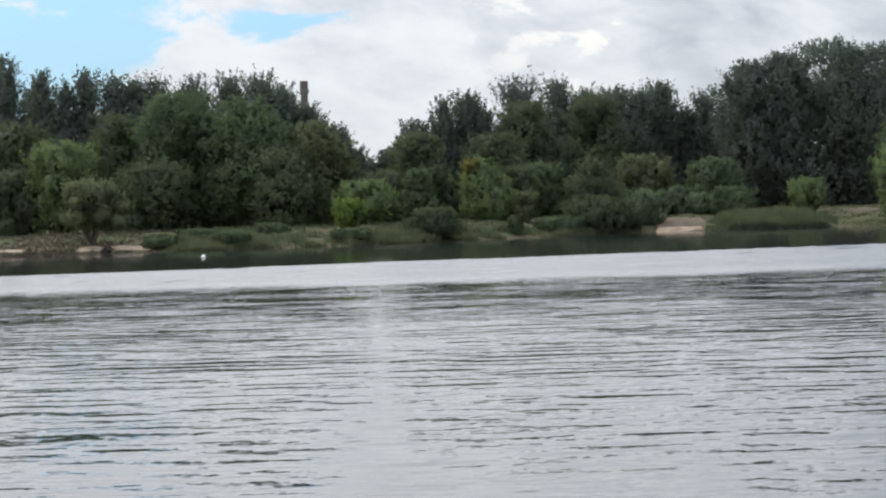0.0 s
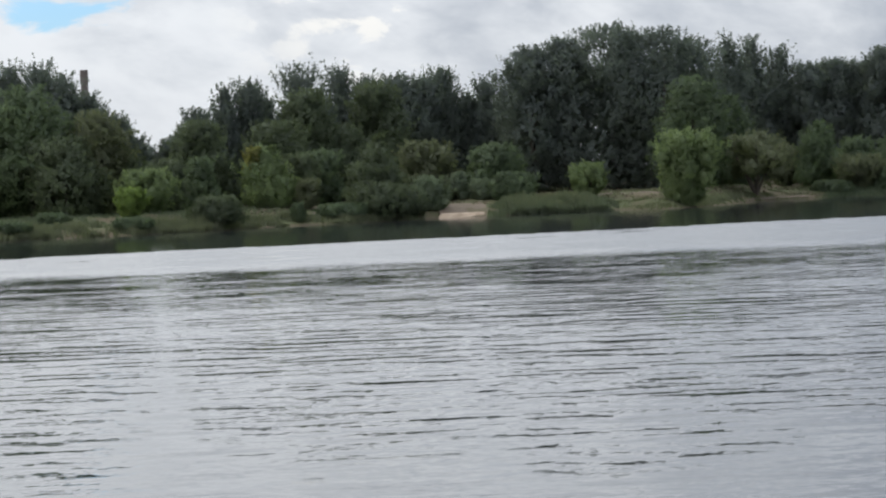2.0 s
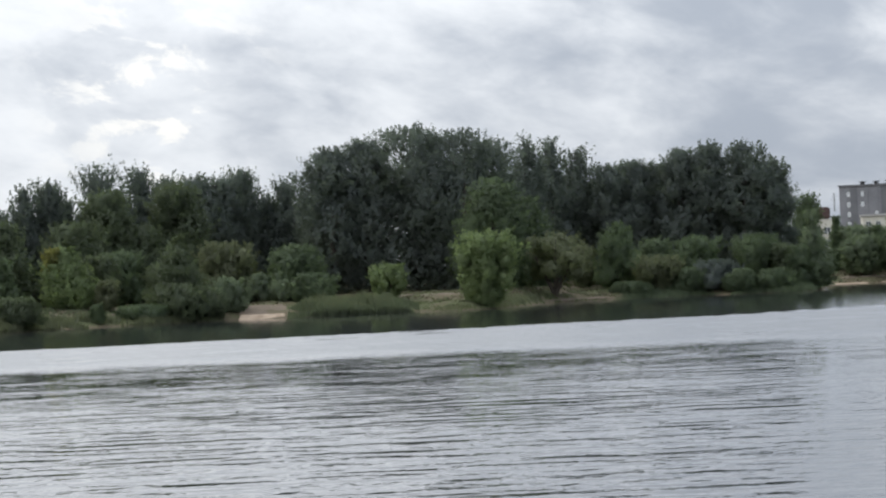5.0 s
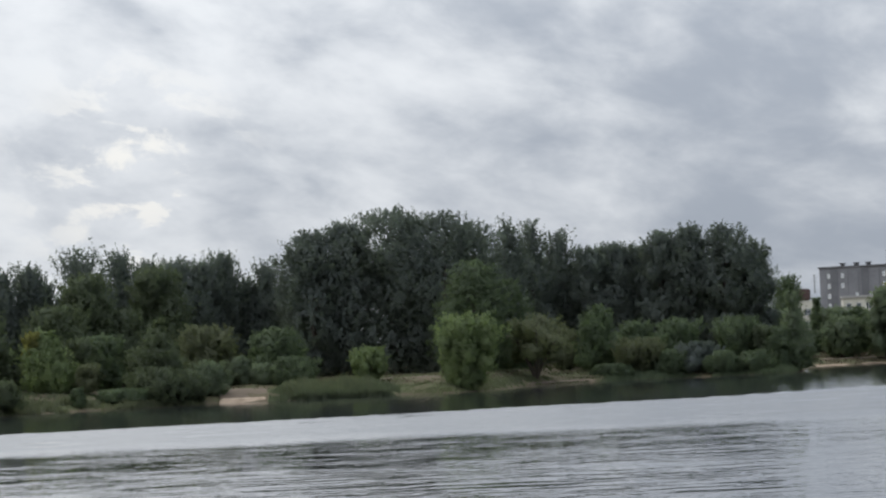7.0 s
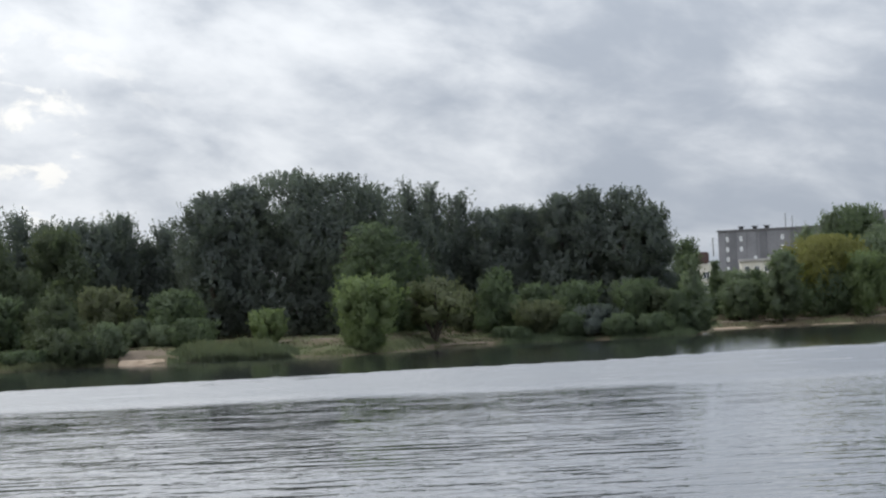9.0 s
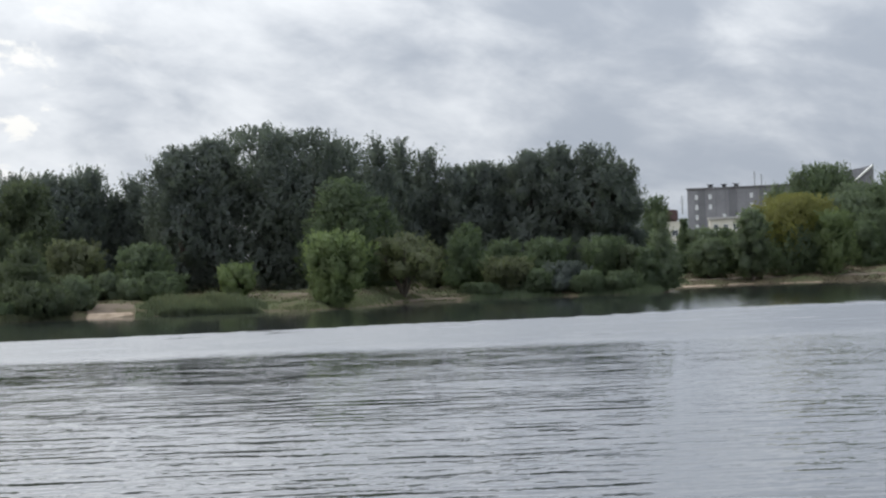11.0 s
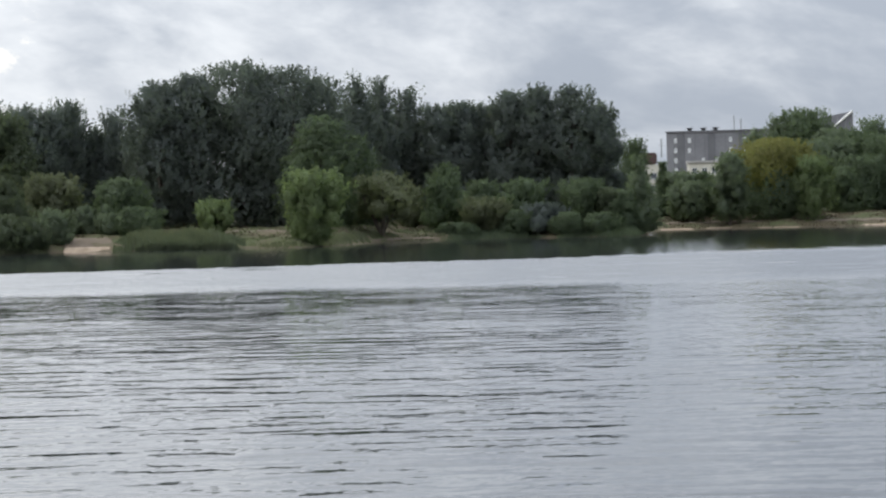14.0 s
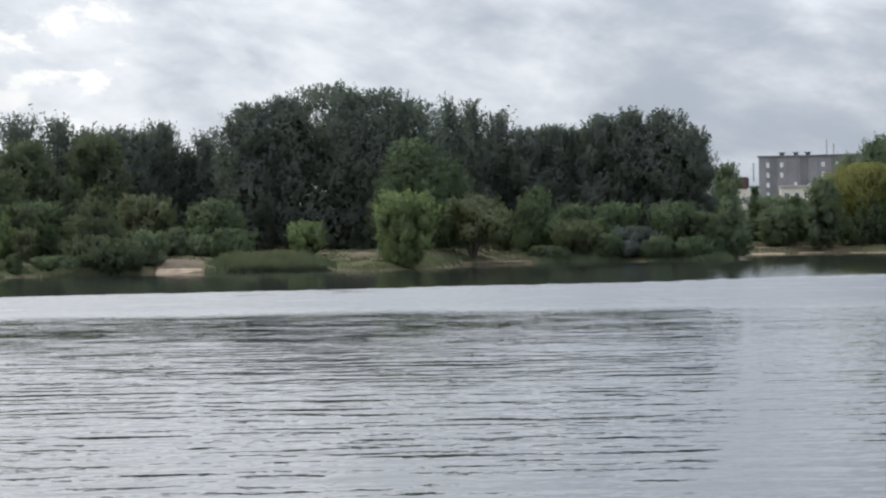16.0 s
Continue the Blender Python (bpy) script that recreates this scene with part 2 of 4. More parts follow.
DRY_STEM = plain("dry_stem", (0.080, 0.068, 0.041), (0.130, 0.106, 0.066), 0.9, 3.0)
DRY_EARTH = plain("dry_trodden_earth", (0.092, 0.068, 0.050), (0.150, 0.114, 0.086), 0.95, 0.8)
# pale window panes: the sky's reflection is put into the base colour
SKY_PANE = plain("sky_reflection_pane", (0.40, 0.42, 0.45), (0.52, 0.54, 0.57), 0.25, 2.0)
BROWN_GRASS = plain("brown_grass", (0.06, 0.054, 0.036), (0.1, 0.088, 0.058), 0.9, 2.0)
BROWN_SOIL = plain("brown_soil", (0.072, 0.052, 0.034), (0.122, 0.09, 0.06), 0.95, 0.9)
m, n = material("window_glass")
finish(n, principled(n, (0.05, 0.06, 0.07), 0.06, ior=1.5))
GLASS = m


# ---------- mesh helpers ----------
def part(name, bm, mat, parent=None, label=""):
    me = bpy.data.meshes.new(name)
    bm.to_mesh(me)
    bm.free()
    me.materials.append(mat)
    ob = new(name, me)
    ob.parent = parent
    return tagged(ob, label)


def raw(name, verts, faces, mat, parent=None, label="", smooth=False):
    """One mesh object from arrays of points and equal-sided faces."""
    me = bpy.data.meshes.new(name)
    me.from_pydata(verts, [], faces)
    if smooth:
        me.polygons.foreach_set("use_smooth", [True] * len(me.polygons))
    me.materials.append(mat)
    ob = new(name, me)
    ob.parent = parent
    return tagged(ob, label)


def cards(name, v, mat, parent=None, label="", form=None):
    """One mesh from an array of shape (count, corners, 3)."""
    count, corners = v.shape[:2]
    me = bpy.data.meshes.new(name)
    me.vertices.add(count * corners)
    me.vertices.foreach_set("co", v.astype(np.float32).ravel())
    me.loops.add(count * corners)
    me.loops.foreach_set("vertex_index", np.arange(count * corners, dtype=np.int32))
    me.polygons.add(count)
    me.polygons.foreach_set("loop_start", np.arange(0, count * corners, corners, dtype=np.int32))
    me.update(calc_edges=True)
    if form is None:
        form = np.tile((0.0, 0.0, 1.0), (count, 1))
    me.attributes.new("form", "FLOAT_VECTOR", "POINT").data.foreach_set("vector", np.repeat(form, corners, 0).astype(np.float32).ravel())
    me.materials.append(mat)
    ob = new(name, me)
    ob.parent = parent
    return tagged(ob, label)


def box(bm, x0, x1, y0, y1, z0, z1, bevel=0.0):
    geo = bmesh.ops.create_cube(bm, size=1.0, matrix=Matrix.Translation(((x0 + x1) / 2, (y0 + y1) / 2, (z0 + z1) / 2)) @ Matrix.Diagonal((x1 - x0, y1 - y0, z1 - z0, 1)))
    if bevel:
        edges = list({e for v in geo["verts"] for e in v.link_edges})
        bmesh.ops.bevel(bm, geom=edges, offset=bevel, segments=2, affect="EDGES")


def boxes(*dims, bevel=0.0):
    bm = bmesh.new()
    for d in dims:
        box(bm, *d, bevel=bevel)
    return bm


def tube(verts, faces, points, radii, sides=7):
    """Adds a bent tapering tube to the lists."""
    first = len(verts)
    for k, (p, r) in enumerate(zip(points, radii)):
        p = Vector(p)
        d = (Vector(points[min(k + 1, len(points) - 1)]) - Vector(points[max(k - 1, 0)])).normalized()
        a = d.orthogonal().normalized()
        b = d.cross(a)
        for s in range(sides):
            w = 2 * math.pi * s / sides
            verts.append(p + r * (math.cos(w) * a + math.sin(w) * b))
    for k in range(len(points) - 1):
        for s in range(sides):
            i, j = first + k * sides + s, first + k * sides + (s + 1) % sides
            faces.append((i, j, j + sides, i + sides))
    faces.append(tuple(range(first + (len(points) - 1) * sides, first + len(points) * sides)))


# ---------- the large structure: ground, water ----------
def ease(a):
    a = np.clip(a, 0.0, 1.0)
    return a * a * (3 - 2 * a)


def shore(x):
    """How far away the far waterline lies."""
    return (372 + 38 * ease((x + 60) / 48) + 44 * ease((x - 12) / 20) + 76 * ease((x - 60) / 14)
            + 1.2 * np.sin(x * 0.31) + 0.8 * np.sin(x * 0.83 + 1))


def height(x, y):
    s = y - shore(x)
    far = np.where(s > 0, 1.0 * ease(s / 5) + 1.1 * ease((s - 4) / 14) + 0.6 * ease((s - 20) / 60), -2.5 * ease(-s / 40))
    lumps = 0.10 * np.sin(x * 1.7 + np.sin(y * 0.9)) * np.sin(y * 0.63 + 0.4) * ease(s / 6)
    near = 3.3 * ease((14 - y) / 12)
    return np.where(y < 60, near - 2.5 * ease((y - 10) / 30), far + lumps)


def build_ground():
    xs = np.unique(np.concatenate([np.linspace(-2600, -150, 16), np.linspace(-150, 160, 312), np.linspace(160, 2600, 16)]))
    ys = np.unique(np.concatenate([np.linspace(-600, -20, 8), np.linspace(-20, 60, 24), np.linspace(60, 360, 18), np.linspace(360, 580, 230), np.linspace(580, 4200, 24)]))
    gx, gy = np.meshgrid(xs, ys)
    gz = height(gx, gy)
    verts = np.stack([gx, gy, gz], -1).reshape(-1, 3)
    w = len(xs)
    i = (np.arange(len(ys) - 1)[:, None] * w + np.arange(w - 1)[None, :]).ravel()
    faces = np.stack([i, i + 1, i + 1 + w, i + w], 1)
    ob = raw("ground", verts.tolist(), faces.tolist(), GROUND, smooth=True)
    return tagged(ob, "grassy river banks with dry straw patches", "ground", kind="structure")


build_ground()
water = raw("water", [(-2500, 4, 0), (2500, 4, 0), (2500, 640, 0), (-2500, 640, 0)], [(0, 1, 2, 3)], WATER)
tagged(water, "grey rippled river water reflecting the cloudy sky", "river", kind="structure")


BARE = []


def beach(x0, x1, s0, s1, seed, earth=False):
    """A patch of bare sand that follows the bank."""
    BARE.append((x0, x1, s0, s1))
    rng = np.random.default_rng(seed)
    nx, ns = max(8, int((x1 - x0) / 0.15)), 14
    u, v = np.meshgrid(np.linspace(-1, 1, nx), np.linspace(0, 1, ns))
    ragged = 1 + 0.06 * np.sin(u * 9 + rng.random() * 6) + 0.04 * np.sin(u * 23 + rng.random() * 6)
    x = (x0 + x1) / 2 + u * (x1 - x0) / 2 * (1 + 0.05 * np.sin(v * 11 + rng.random() * 6))
    top = np.clip(1 - np.abs(u) ** 18, 0.05, 1) * ragged
    s = s0 + v * (s1 - s0) * top
    y = shore(x) + s
    z = height(x, y) + 0.06 - 0.12 * np.clip(np.abs(u) ** 12 + v ** 12 + (1 - v) ** 16 * 0.3, 0, 1)
    i = (np.arange(ns - 1)[:, None] * nx + np.arange(nx - 1)[None, :]).ravel()
    faces = np.stack([i, i + 1, i + 1 + nx, i + nx], 1)
    ob = raw("sand_beach", np.stack([x, y, z], -1).reshape(-1, 3).tolist(), faces.tolist(), DRY_EARTH if earth else SAND, smooth=True)
    return tagged(ob, "bare dry earth on the bank" if earth else "bare pale pinkish sand at the water's edge", "earth" if earth else "sand", kind="structure")



beach(-97.0, -85.0, 2.6, 3.7, 2)
beach(-79.5, -70.5, 1.9, 4.0, 3)
beach(23.5, 34.0, 1.6, 2.4, 5, earth=True)
beach(107.0, 118.0, 0.4, 2.0, 6)
beach(121.0, 129.0, 0.8, 1.8, 9)
beach(68.5, 80.0, 0.4, 1.6, 7)
beach(82.0, 86.5, 0.8, 1.6, 10)
beach(90.0, 97.0, 0.3, 1.1, 11)
beach(76.0, 92.0, 4.5, 7.5, 12, earth=True)
beach(100.0, 124.0, 4.0, 7.0, 13, earth=True)


def cut_bank(x0, x1):
    """A low sandy bank, cut off steeply by the water, with bare brown soil on its top."""
    BARE.append((x0 - 0.2, x1 + 0.2, -1.0, 9.0))
    xs = np.arange(x0, x1 + 0.01, 0.2)
    profile = [(-0.6, -0.25), (0.0, 0.08), (0.35, 0.28), (0.6, 0.50), (1.0, 0.58), (2.2, 0.62), (3.4, 0.45)]
    base = float(shore((x0 + x1) / 2))
    verts = []
    for k, x in enumerate(xs):
        end = min(k, len(xs) - 1 - k)
        drop = 0.35 if end == 0 else 0.05 if end == 1 else 0.0
        for s, z in profile:
            wob = 0.10 * noise.noise(Vector((x * 0.9, s * 1.3, 0.0))) + 0.05 * noise.noise(Vector((x * 3.1, s * 2.3, 4.0)))
            verts.append((x, base + s + wob * 2, z * (1 - drop) + wob * 0.6 - drop * 0.3))
    w = len(profile)
    faces = [(i * w + k, (i + 1) * w + k, (i + 1) * w + k + 1, i * w + k + 1) for i in range(len(xs) - 1) for k in range(w - 1)]
    tagged(raw("sand_bank", verts, faces, SAND), "steep low bank of bare pinkish sand at the waterline", "sand", kind="structure")
    rows = []
    for x in xs:
        for s, z in ((2.0, 0.56), (3.2, 0.80), (6.0, 1.26), (10.0, 1.70), (12.5, 1.66)):
            wob = 0.06 * noise.noise(Vector((x * 1.1, s, 9.0)))
            rows.append((x + 0.3 * math.sin(s), base + s, z + wob))
    faces = [(i * 5 + k, (i + 1) * 5 + k, (i + 1) * 5 + k + 1, i * 5 + k + 1) for i in range(len(xs) - 1) for k in range(4)]
    tagged(raw("bare_soil", rows, faces, BROWN_SOIL, smooth=True), "bare brown soil above the sandy bank", "soil", kind="structure")


cut_bank(-15.3, -9.5)


def footpath(x0, x1, s, wide):
    """A trodden sandy path along the top of the bank."""
    xs = np.arange(x0, x1, 0.5)
    rim = [-0.5, -0.4, 0.4, 0.5]
    verts = [(x, float(shore(x)) + s + wide * r + 0.3 * math.sin(x * 0.4), 0) for x in xs for r in rim]
    verts = [(x, y, float(height(np.array(x), np.array(y))) + (0.05 if k % 4 in (1, 2) else -0.04)) for k, (x, y, _) in enumerate(verts)]
    faces = [(4 * i + k, 4 * i + 4 + k, 4 * i + 5 + k, 4 * i + 1 + k) for i in range(len(xs) - 1) for k in range(3)]
    return tagged(raw("footpath", verts, faces, DRY_EARTH, smooth=True), "narrow trodden sandy path along the bank", "path", kind="structure")


footpath(-8.0, 34.0, 15.5, 1.1)
footpath(-45.0, -20.0, 9.0, 1.2)


# ---------- trees and shrubs ----------
KINDS = {
    # name, category, what it is, crown base, lobe size, lobe stretch, leaf size, cover
    "poplar": ("poplar_tree", "tree", "tall slender poplar", 0.04, 0.26, 2.0, 0.27, 1.0),
    "broadleaf": ("broadleaf_tree", "tree", "full rounded broadleaf tree", 0.04, 0.27, 1.05, 0.27, 1.0),
    "willow": ("willow_tree", "tree", "drooping bushy willow", 0.03, 0.25, 1.5, 0.26, 1.0),
    "lone": ("young_willow_tree", "tree", "loose young willow", 0.05, 0.19, 1.1, 0.24, 1.0),
    "cone": ("young_alder_tree", "tree", "small pointed young alder", 0.05, 0.28, 0.9, 0.24, 1.0),
    "gnarled": ("crooked_willow_tree", "tree", "crooked willow with forked trunk", 0.26, 0.15, 0.8, 0.21, 0.8),
    "shrub": ("shrub", "shrub", "dense low shrub", 0.0, 0.27, 0.8, 0.22, 1.0),
    "sapling": ("sapling", "sapling", "thin young sapling", 0.10, 0.26, 0.9, 0.22, 0.7),
}
TINTS = {"bronze": "grey-brown", "lime": "yellow-green", "fresh": "bright green", "deep": "deep green", "dark": "dark green", "mid": "green", "olive": "olive green", "light": "fresh light green", "yellow": "yellowing",
         "grey": "grey-green", "bluegrey": "blue-grey"}


def reach(kind, u):
    """How wide the crown is (0 to 1) at the height u (0 base, 1 top)."""
    if kind == "poplar":
        return np.clip(u * 4 + 0.6, 0, 1) * np.clip(1.04 - u, 0, 1) ** 0.55
    if kind == "cone":
        return np.clip((1 - u) ** 0.95 * np.clip(u * 6 + 0.35, 0, 1), 0.05, 1)
    if kind == "shrub":
        return np.clip(1 - (u * 0.97) ** 1.7, 0, 1) ** 0.6 * np.clip(0.85 + u, 0, 1)
    if kind == "lone":
        return np.clip(np.sin(np.pi * np.clip(u * 0.78 + 0.08, 0, 1)), 0, 1) ** 0.7
    if kind == "willow":
        return np.sin(np.pi * np.clip(u * 0.72 + 0.25, 0, 1)) ** 0.6
    if kind == "gnarled":
        return np.sqrt(np.clip(1 - ((u - 0.35) / 0.70) ** 2, 0.02, 1)) * (0.82 + 0.18 * np.sin(u * 17))
    return np.sqrt(np.clip(1 - ((u - 0.42) / 0.60) ** 2, 0.02, 1))


def crown_cards(kind, h, w, base, lobe, stretch, leaf, cover, rng):
    """Leaf sprays in tufts, and the tufts all over the outside of the big lobes that fill the crown's outline."""
    backing = kind == "broadleaf" and cover < 0.65  # closes the wood behind other trees
    tall = h * (1 - base)
    ratio = tall / max(w, 0.5)
    count = int(np.clip((7 * ratio / stretch + 6) * (1.7 if kind in ("lone", "gnarled") else 1.0), 9, 30))
    u = (np.arange(count) + rng.uniform(0.0, 1.0, count)) / count
    ang = np.arange(count) * 2.4 + rng.uniform(-0.7, 0.7, count) + rng.uniform(0, 6)
    wide = reach(kind, u) * w / 2
    rad = np.minimum(lobe * w * rng.uniform(0.55, 1.25, count), wide * rng.uniform(0.55, 0.95, count) + 0.1)
    r = np.maximum(wide - rad, 0.0) * rng.uniform(0.55, 1.25, count)
    cx, cy = r * np.cos(ang), r * np.sin(ang)
    tuft = np.clip(0.055 * np.sqrt(tall * w) + 0.22, 0.3, 0.85)
    cz = np.clip(h * base + u * tall, h * base + rad * 0.6, h - rad * stretch * 0.95 - 0.45 * tuft * rng.uniform(0.6, 2.2, count))
    centre = np.stack([cx, cy, cz], 1)
    axes = np.stack([rad, rad, rad * stretch], 1)
    # tufts on the lobes' shells, none of them deep inside another lobe
    area = 4 * np.pi * rad ** 2 * (1 + 2 * stretch) / 3
    per = np.maximum((area / (tuft ** 2 * 0.9) * cover).astype(int), 8)
    who = np.repeat(np.arange(count), per)
    d = rng.normal(size=(len(who), 3))
    d /= np.linalg.norm(d, axis=1)[:, None]
    q = centre[who] + d * axes[who] * rng.uniform(0.87, 1.08, len(who))[:, None]
    deep = np.full(len(q), 9.0)
    for k in range(count):
        away = np.linalg.norm((q - centre[k]) / axes[k], axis=1)
        deep = np.minimum(deep, np.where(who == k, 9.0, away))
    keep = (deep > 0.72) & (q[:, 2] > 0.1 + h * base * 0.6)
    q, d = q[keep], d[keep]
    f1, f2 = rng.uniform(4.0, 6.0) / w, rng.uniform(9.0, 13.0) / w
    k1, k2, k3 = rng.uniform(0, 6, 3)
    warp = np.sin(q[:, 0] * f1 + q[:, 2] * f2 * 0.4 + k1) * np.sin(q[:, 1] * f1 - q[:, 2] * f1 + k2) + 0.6 * np.sin(q[:, 0] * f2 + q[:, 1] * f2 + q[:, 2] * f2 * 0.7 + k3)
    q += d * (warp * {"poplar": 0.045, "broadleaf": 0.06, "willow": 0.07}.get(kind, 0.095) * w)[:, None]
    q[:, 2] = np.minimum(q[:, 2], h - 0.3 * tuft)
    most = (700 if h > 9 else 430) * (1.9 if w > 12 else 1.0)
    most = int(most * min(cover, 1.0) ** (2.5 if backing else 1.2))
    if len(q) > most:
        pick = rng.permutation(len(q))[:most]
        q, d = q[pick], d[pick]
    each = 25
    if kind == "poplar":
        # the tops are open, with sky between the sprays
        stay = rng.random(len(q)) > 0.38 * np.clip((q[:, 2] / h - 0.62) / 0.3, 0, 1)
        q, d = q[stay], d[stay]
    size = tuft * rng.uniform(0.55, 1.35, len(q)) * {"poplar": 1.25, "shrub": 0.8}.get(kind, 1.0)
    size *= np.where(rng.random(len(q)) < (0.16 if kind == "poplar" else 0.26), 1.65, 1.0)
    # each tuft is a tapering spray that points up and outwards (down for a willow)
    aim = d + np.array([0, 0, {"willow": -0.1, "poplar": 1.5, "lone": 1.3, "shrub": 1.2}.get(kind, 1.0)]) + 0.25 * rng.normal(size=d.shape)
    aim /= np.linalg.norm(aim, axis=1)[:, None]
    reach_up = {"poplar": 3.0, "lone": 2.4, "cone": 2.2, "shrub": 2.2}.get(kind, 2.1)
    highest = h - 0.52 * reach_up * size * np.clip(aim[:, 2], 0.1, 1) * rng.uniform(0.8, 1.3, len(q))
    q[:, 2] = np.where(q[:, 2] > highest, highest - 0.10 * h * rng.random(len(q)) ** 1.5, q[:, 2])
    who = np.repeat(np.arange(len(q)), each)
    m = len(who)
    g = rng.normal(size=(m, 3))
    g /= np.linalg.norm(g, axis=1)[:, None]
    g *= (rng.random(m) ** 0.5)[:, None]
    u = rng.random(m)
    wide = (0.52 if kind == "poplar" else 0.75) * np.clip(u * 3 + 0.45, 0, 1) * (1 - u) ** 0.55 + 0.05
    along = (u - 0.38) * reach_up
    p = q[who] + (g * wide[:, None] + aim[who] * along[:, None]) * size[who][:, None]
    p[:, 2] = np.maximum(p[:, 2], 0.05)
    nrm = 0.5 * d[who] + 0.45 * aim[who] + 0.6 * rng.normal(size=(m, 3))
    nrm /= np.linalg.norm(nrm, axis=1)[:, None]
    a = np.cross(nrm, rng.normal(size=(m, 3))) + 0.8 * aim[who]
    a /= np.linalg.norm(a, axis=1)[:, None]
    b = np.cross(nrm, a)
    b /= np.linalg.norm(b, axis=1)[:, None]
    form = d[who] + 0.45 * aim[who] + 0.1 * g
    form /= np.linalg.norm(form, axis=1)[:, None]
    long = leaf * rng.uniform(0.55, 1.25, m)
    a, b = a * (long * 0.75)[:, None], b * (long * rng.uniform(0.36, 0.62, m))[:, None]
    bend = nrm * (long * 0.15)[:, None]
    # sparser foliage inside, which closes the crown
    fill = np.repeat(np.arange(count), 70 if backing else 230)
    d = rng.normal(size=(len(fill), 3))
    d /= np.linalg.norm(d, axis=1)[:, None]
    inner = centre[fill] + d * axes[fill] * rng.uniform(*((0.78, 1.0) if kind in ("poplar", "broadleaf", "willow") else (0.6, 0.9)), len(fill))[:, None]
    inner[:, 2] = np.maximum(inner[:, 2], 0.1)
    if kind == "poplar":
        stay = rng.random(len(fill)) > 0.5 * np.clip((inner[:, 2] / h - 0.62) / 0.25, 0, 1)
        fill, d, inner = fill[stay], d[stay], inner[stay]
    e = np.cross(d, rng.normal(size=d.shape))
    e /= np.linalg.norm(e, axis=1)[:, None]
    f = np.cross(d, e)
    big = np.minimum(rad[fill] * 0.24, 0.4 if backing else 0.24)[:, None]
    inside = np.stack([inner - big * e - big * f, inner + big * e - 0.6 * big * f, inner + 1.1 * big * f], 1)
    outside = np.stack([p - 0.7 * a + b + bend, p - 0.8 * a - b + bend, p + a], 1)
    return np.concatenate([outside, inside]), np.concatenate([form, d]), centre, rad


def plant(kind, tint, x, y, h, w, seed, base=None, thin=1.0):
    name, category, what, low, lobe, stretch, leaf, cover = KINDS[kind]
    base = low if base is None else base
    rng = np.random.default_rng(seed)
    leaves, form, lobes, rad = crown_cards(kind, h, w, base, lobe, stretch, leaf, cover * thin, rng)
    thing = new(name)
    thing.location = (x, y, float(height(np.array(x), np.array(y))) - 0.05)
    thing.rotation_euler = (0, 0, rng.uniform(0, 6.28))
    where = "standing at the water's edge" if y - shore(x) < 7 else "on the grassy far bank" if y - shore(x) < 30 else "in the wood behind the bank"
    tagged(thing, f"{TINTS[tint]} {what} {where}", category, group=f"{category}s on the far bank")
    # trunk and limbs
    verts, faces = [], []
    if kind == "shrub":
        for _ in range(5):
            a, lean = rng.uniform(0, 6.28), rng.uniform(0.1, 0.35) * w
            tube(verts, faces, [(0.1 * math.cos(a), 0.1 * math.sin(a), 0), (lean * 0.5 * math.cos(a), lean * 0.5 * math.sin(a), h * 0.35), (lean * math.cos(a), lean * math.sin(a), h * 0.75)], [0.06, 0.04, 0.012], 5)
        part_name = "stems"
    else:
        r0 = 0.018 * h + 0.05
        stems = 5 if kind == "gnarled" else 1
        for k in range(stems):
            a = rng.uniform(0, 6.28) if stems == 1 else 1.3 * k + rng.uniform(0, 1)
            lean = (0.03 if stems == 1 else 0.36) * w
            tip = Vector((lean * math.cos(a), lean * math.sin(a), h * 0.86))
            pts = [Vector((0, 0, -0.1)), tip * 0.25 + Vector((rng.normal() * 0.05, rng.normal() * 0.05, 0)) * w * 0.3, tip * 0.6, tip]
            tube(verts, faces, pts, [r0 * 1.25, r0 * 0.85, r0 * 0.5, r0 * 0.08], 8)
        for k in rng.permutation(len(lobes))[: 16]:
            goal = Vector(lobes[k])
            start = Vector((0, 0, max(0.12 * h, goal.z * 0.62)))
            mid = start.lerp(goal, 0.55) + Vector((0, 0, 0.06 * h * rng.uniform(0, 1)))
            tube(verts, faces, [start, mid, goal], [r0 * 0.36, r0 * 0.22, r0 * 0.05], 5)
        part_name = "trunk"
    raw(part_name, [tuple(v) for v in verts], faces, BARK, thing)
    cards("crown", leaves, LEAF[tint], thing, form=form)
    return thing


plant("poplar", "dark", -100.7, 433.1, 23.7, 8.5, 101)
plant("poplar", "dark", -96.4, 435.9, 21.2, 7.2, 102)
plant("poplar", "dark", -92.8, 434.0, 19.6, 6.0, 103)
plant("poplar", "dark", -90.2, 434.5, 21.2, 6.4, 104)
plant("poplar", "dark", -86.0, 432.1, 20.6, 6.4, 105)
plant("poplar", "dark", -83.6, 433.0, 19.9, 6.6, 106)
plant("poplar", "dark", -81.2, 434.4, 20.3, 8.1, 107)
plant("poplar", "dark", -76.1, 435.2, 19.9, 9.6, 108)
plant("poplar", "dark", -71.0, 433.6, 20.0, 7.0, 109)
plant("poplar", "dark", -67.3, 433.8, 19.9, 9.6, 110)
plant("poplar", "dark", -63.8, 432.3, 18.3, 9.6, 111)
plant("poplar", "dark", -60.6, 434.6, 15.4, 7.0, 112)
plant("poplar", "dark", -57.6, 435.0, 12.6, 5.6, 113)
plant("poplar", "dark", -55.2, 435.8, 9.8, 4.2, 114)
plant("broadleaf", "dark", -52.2, 450.8, 9.6, 6.1, 115)
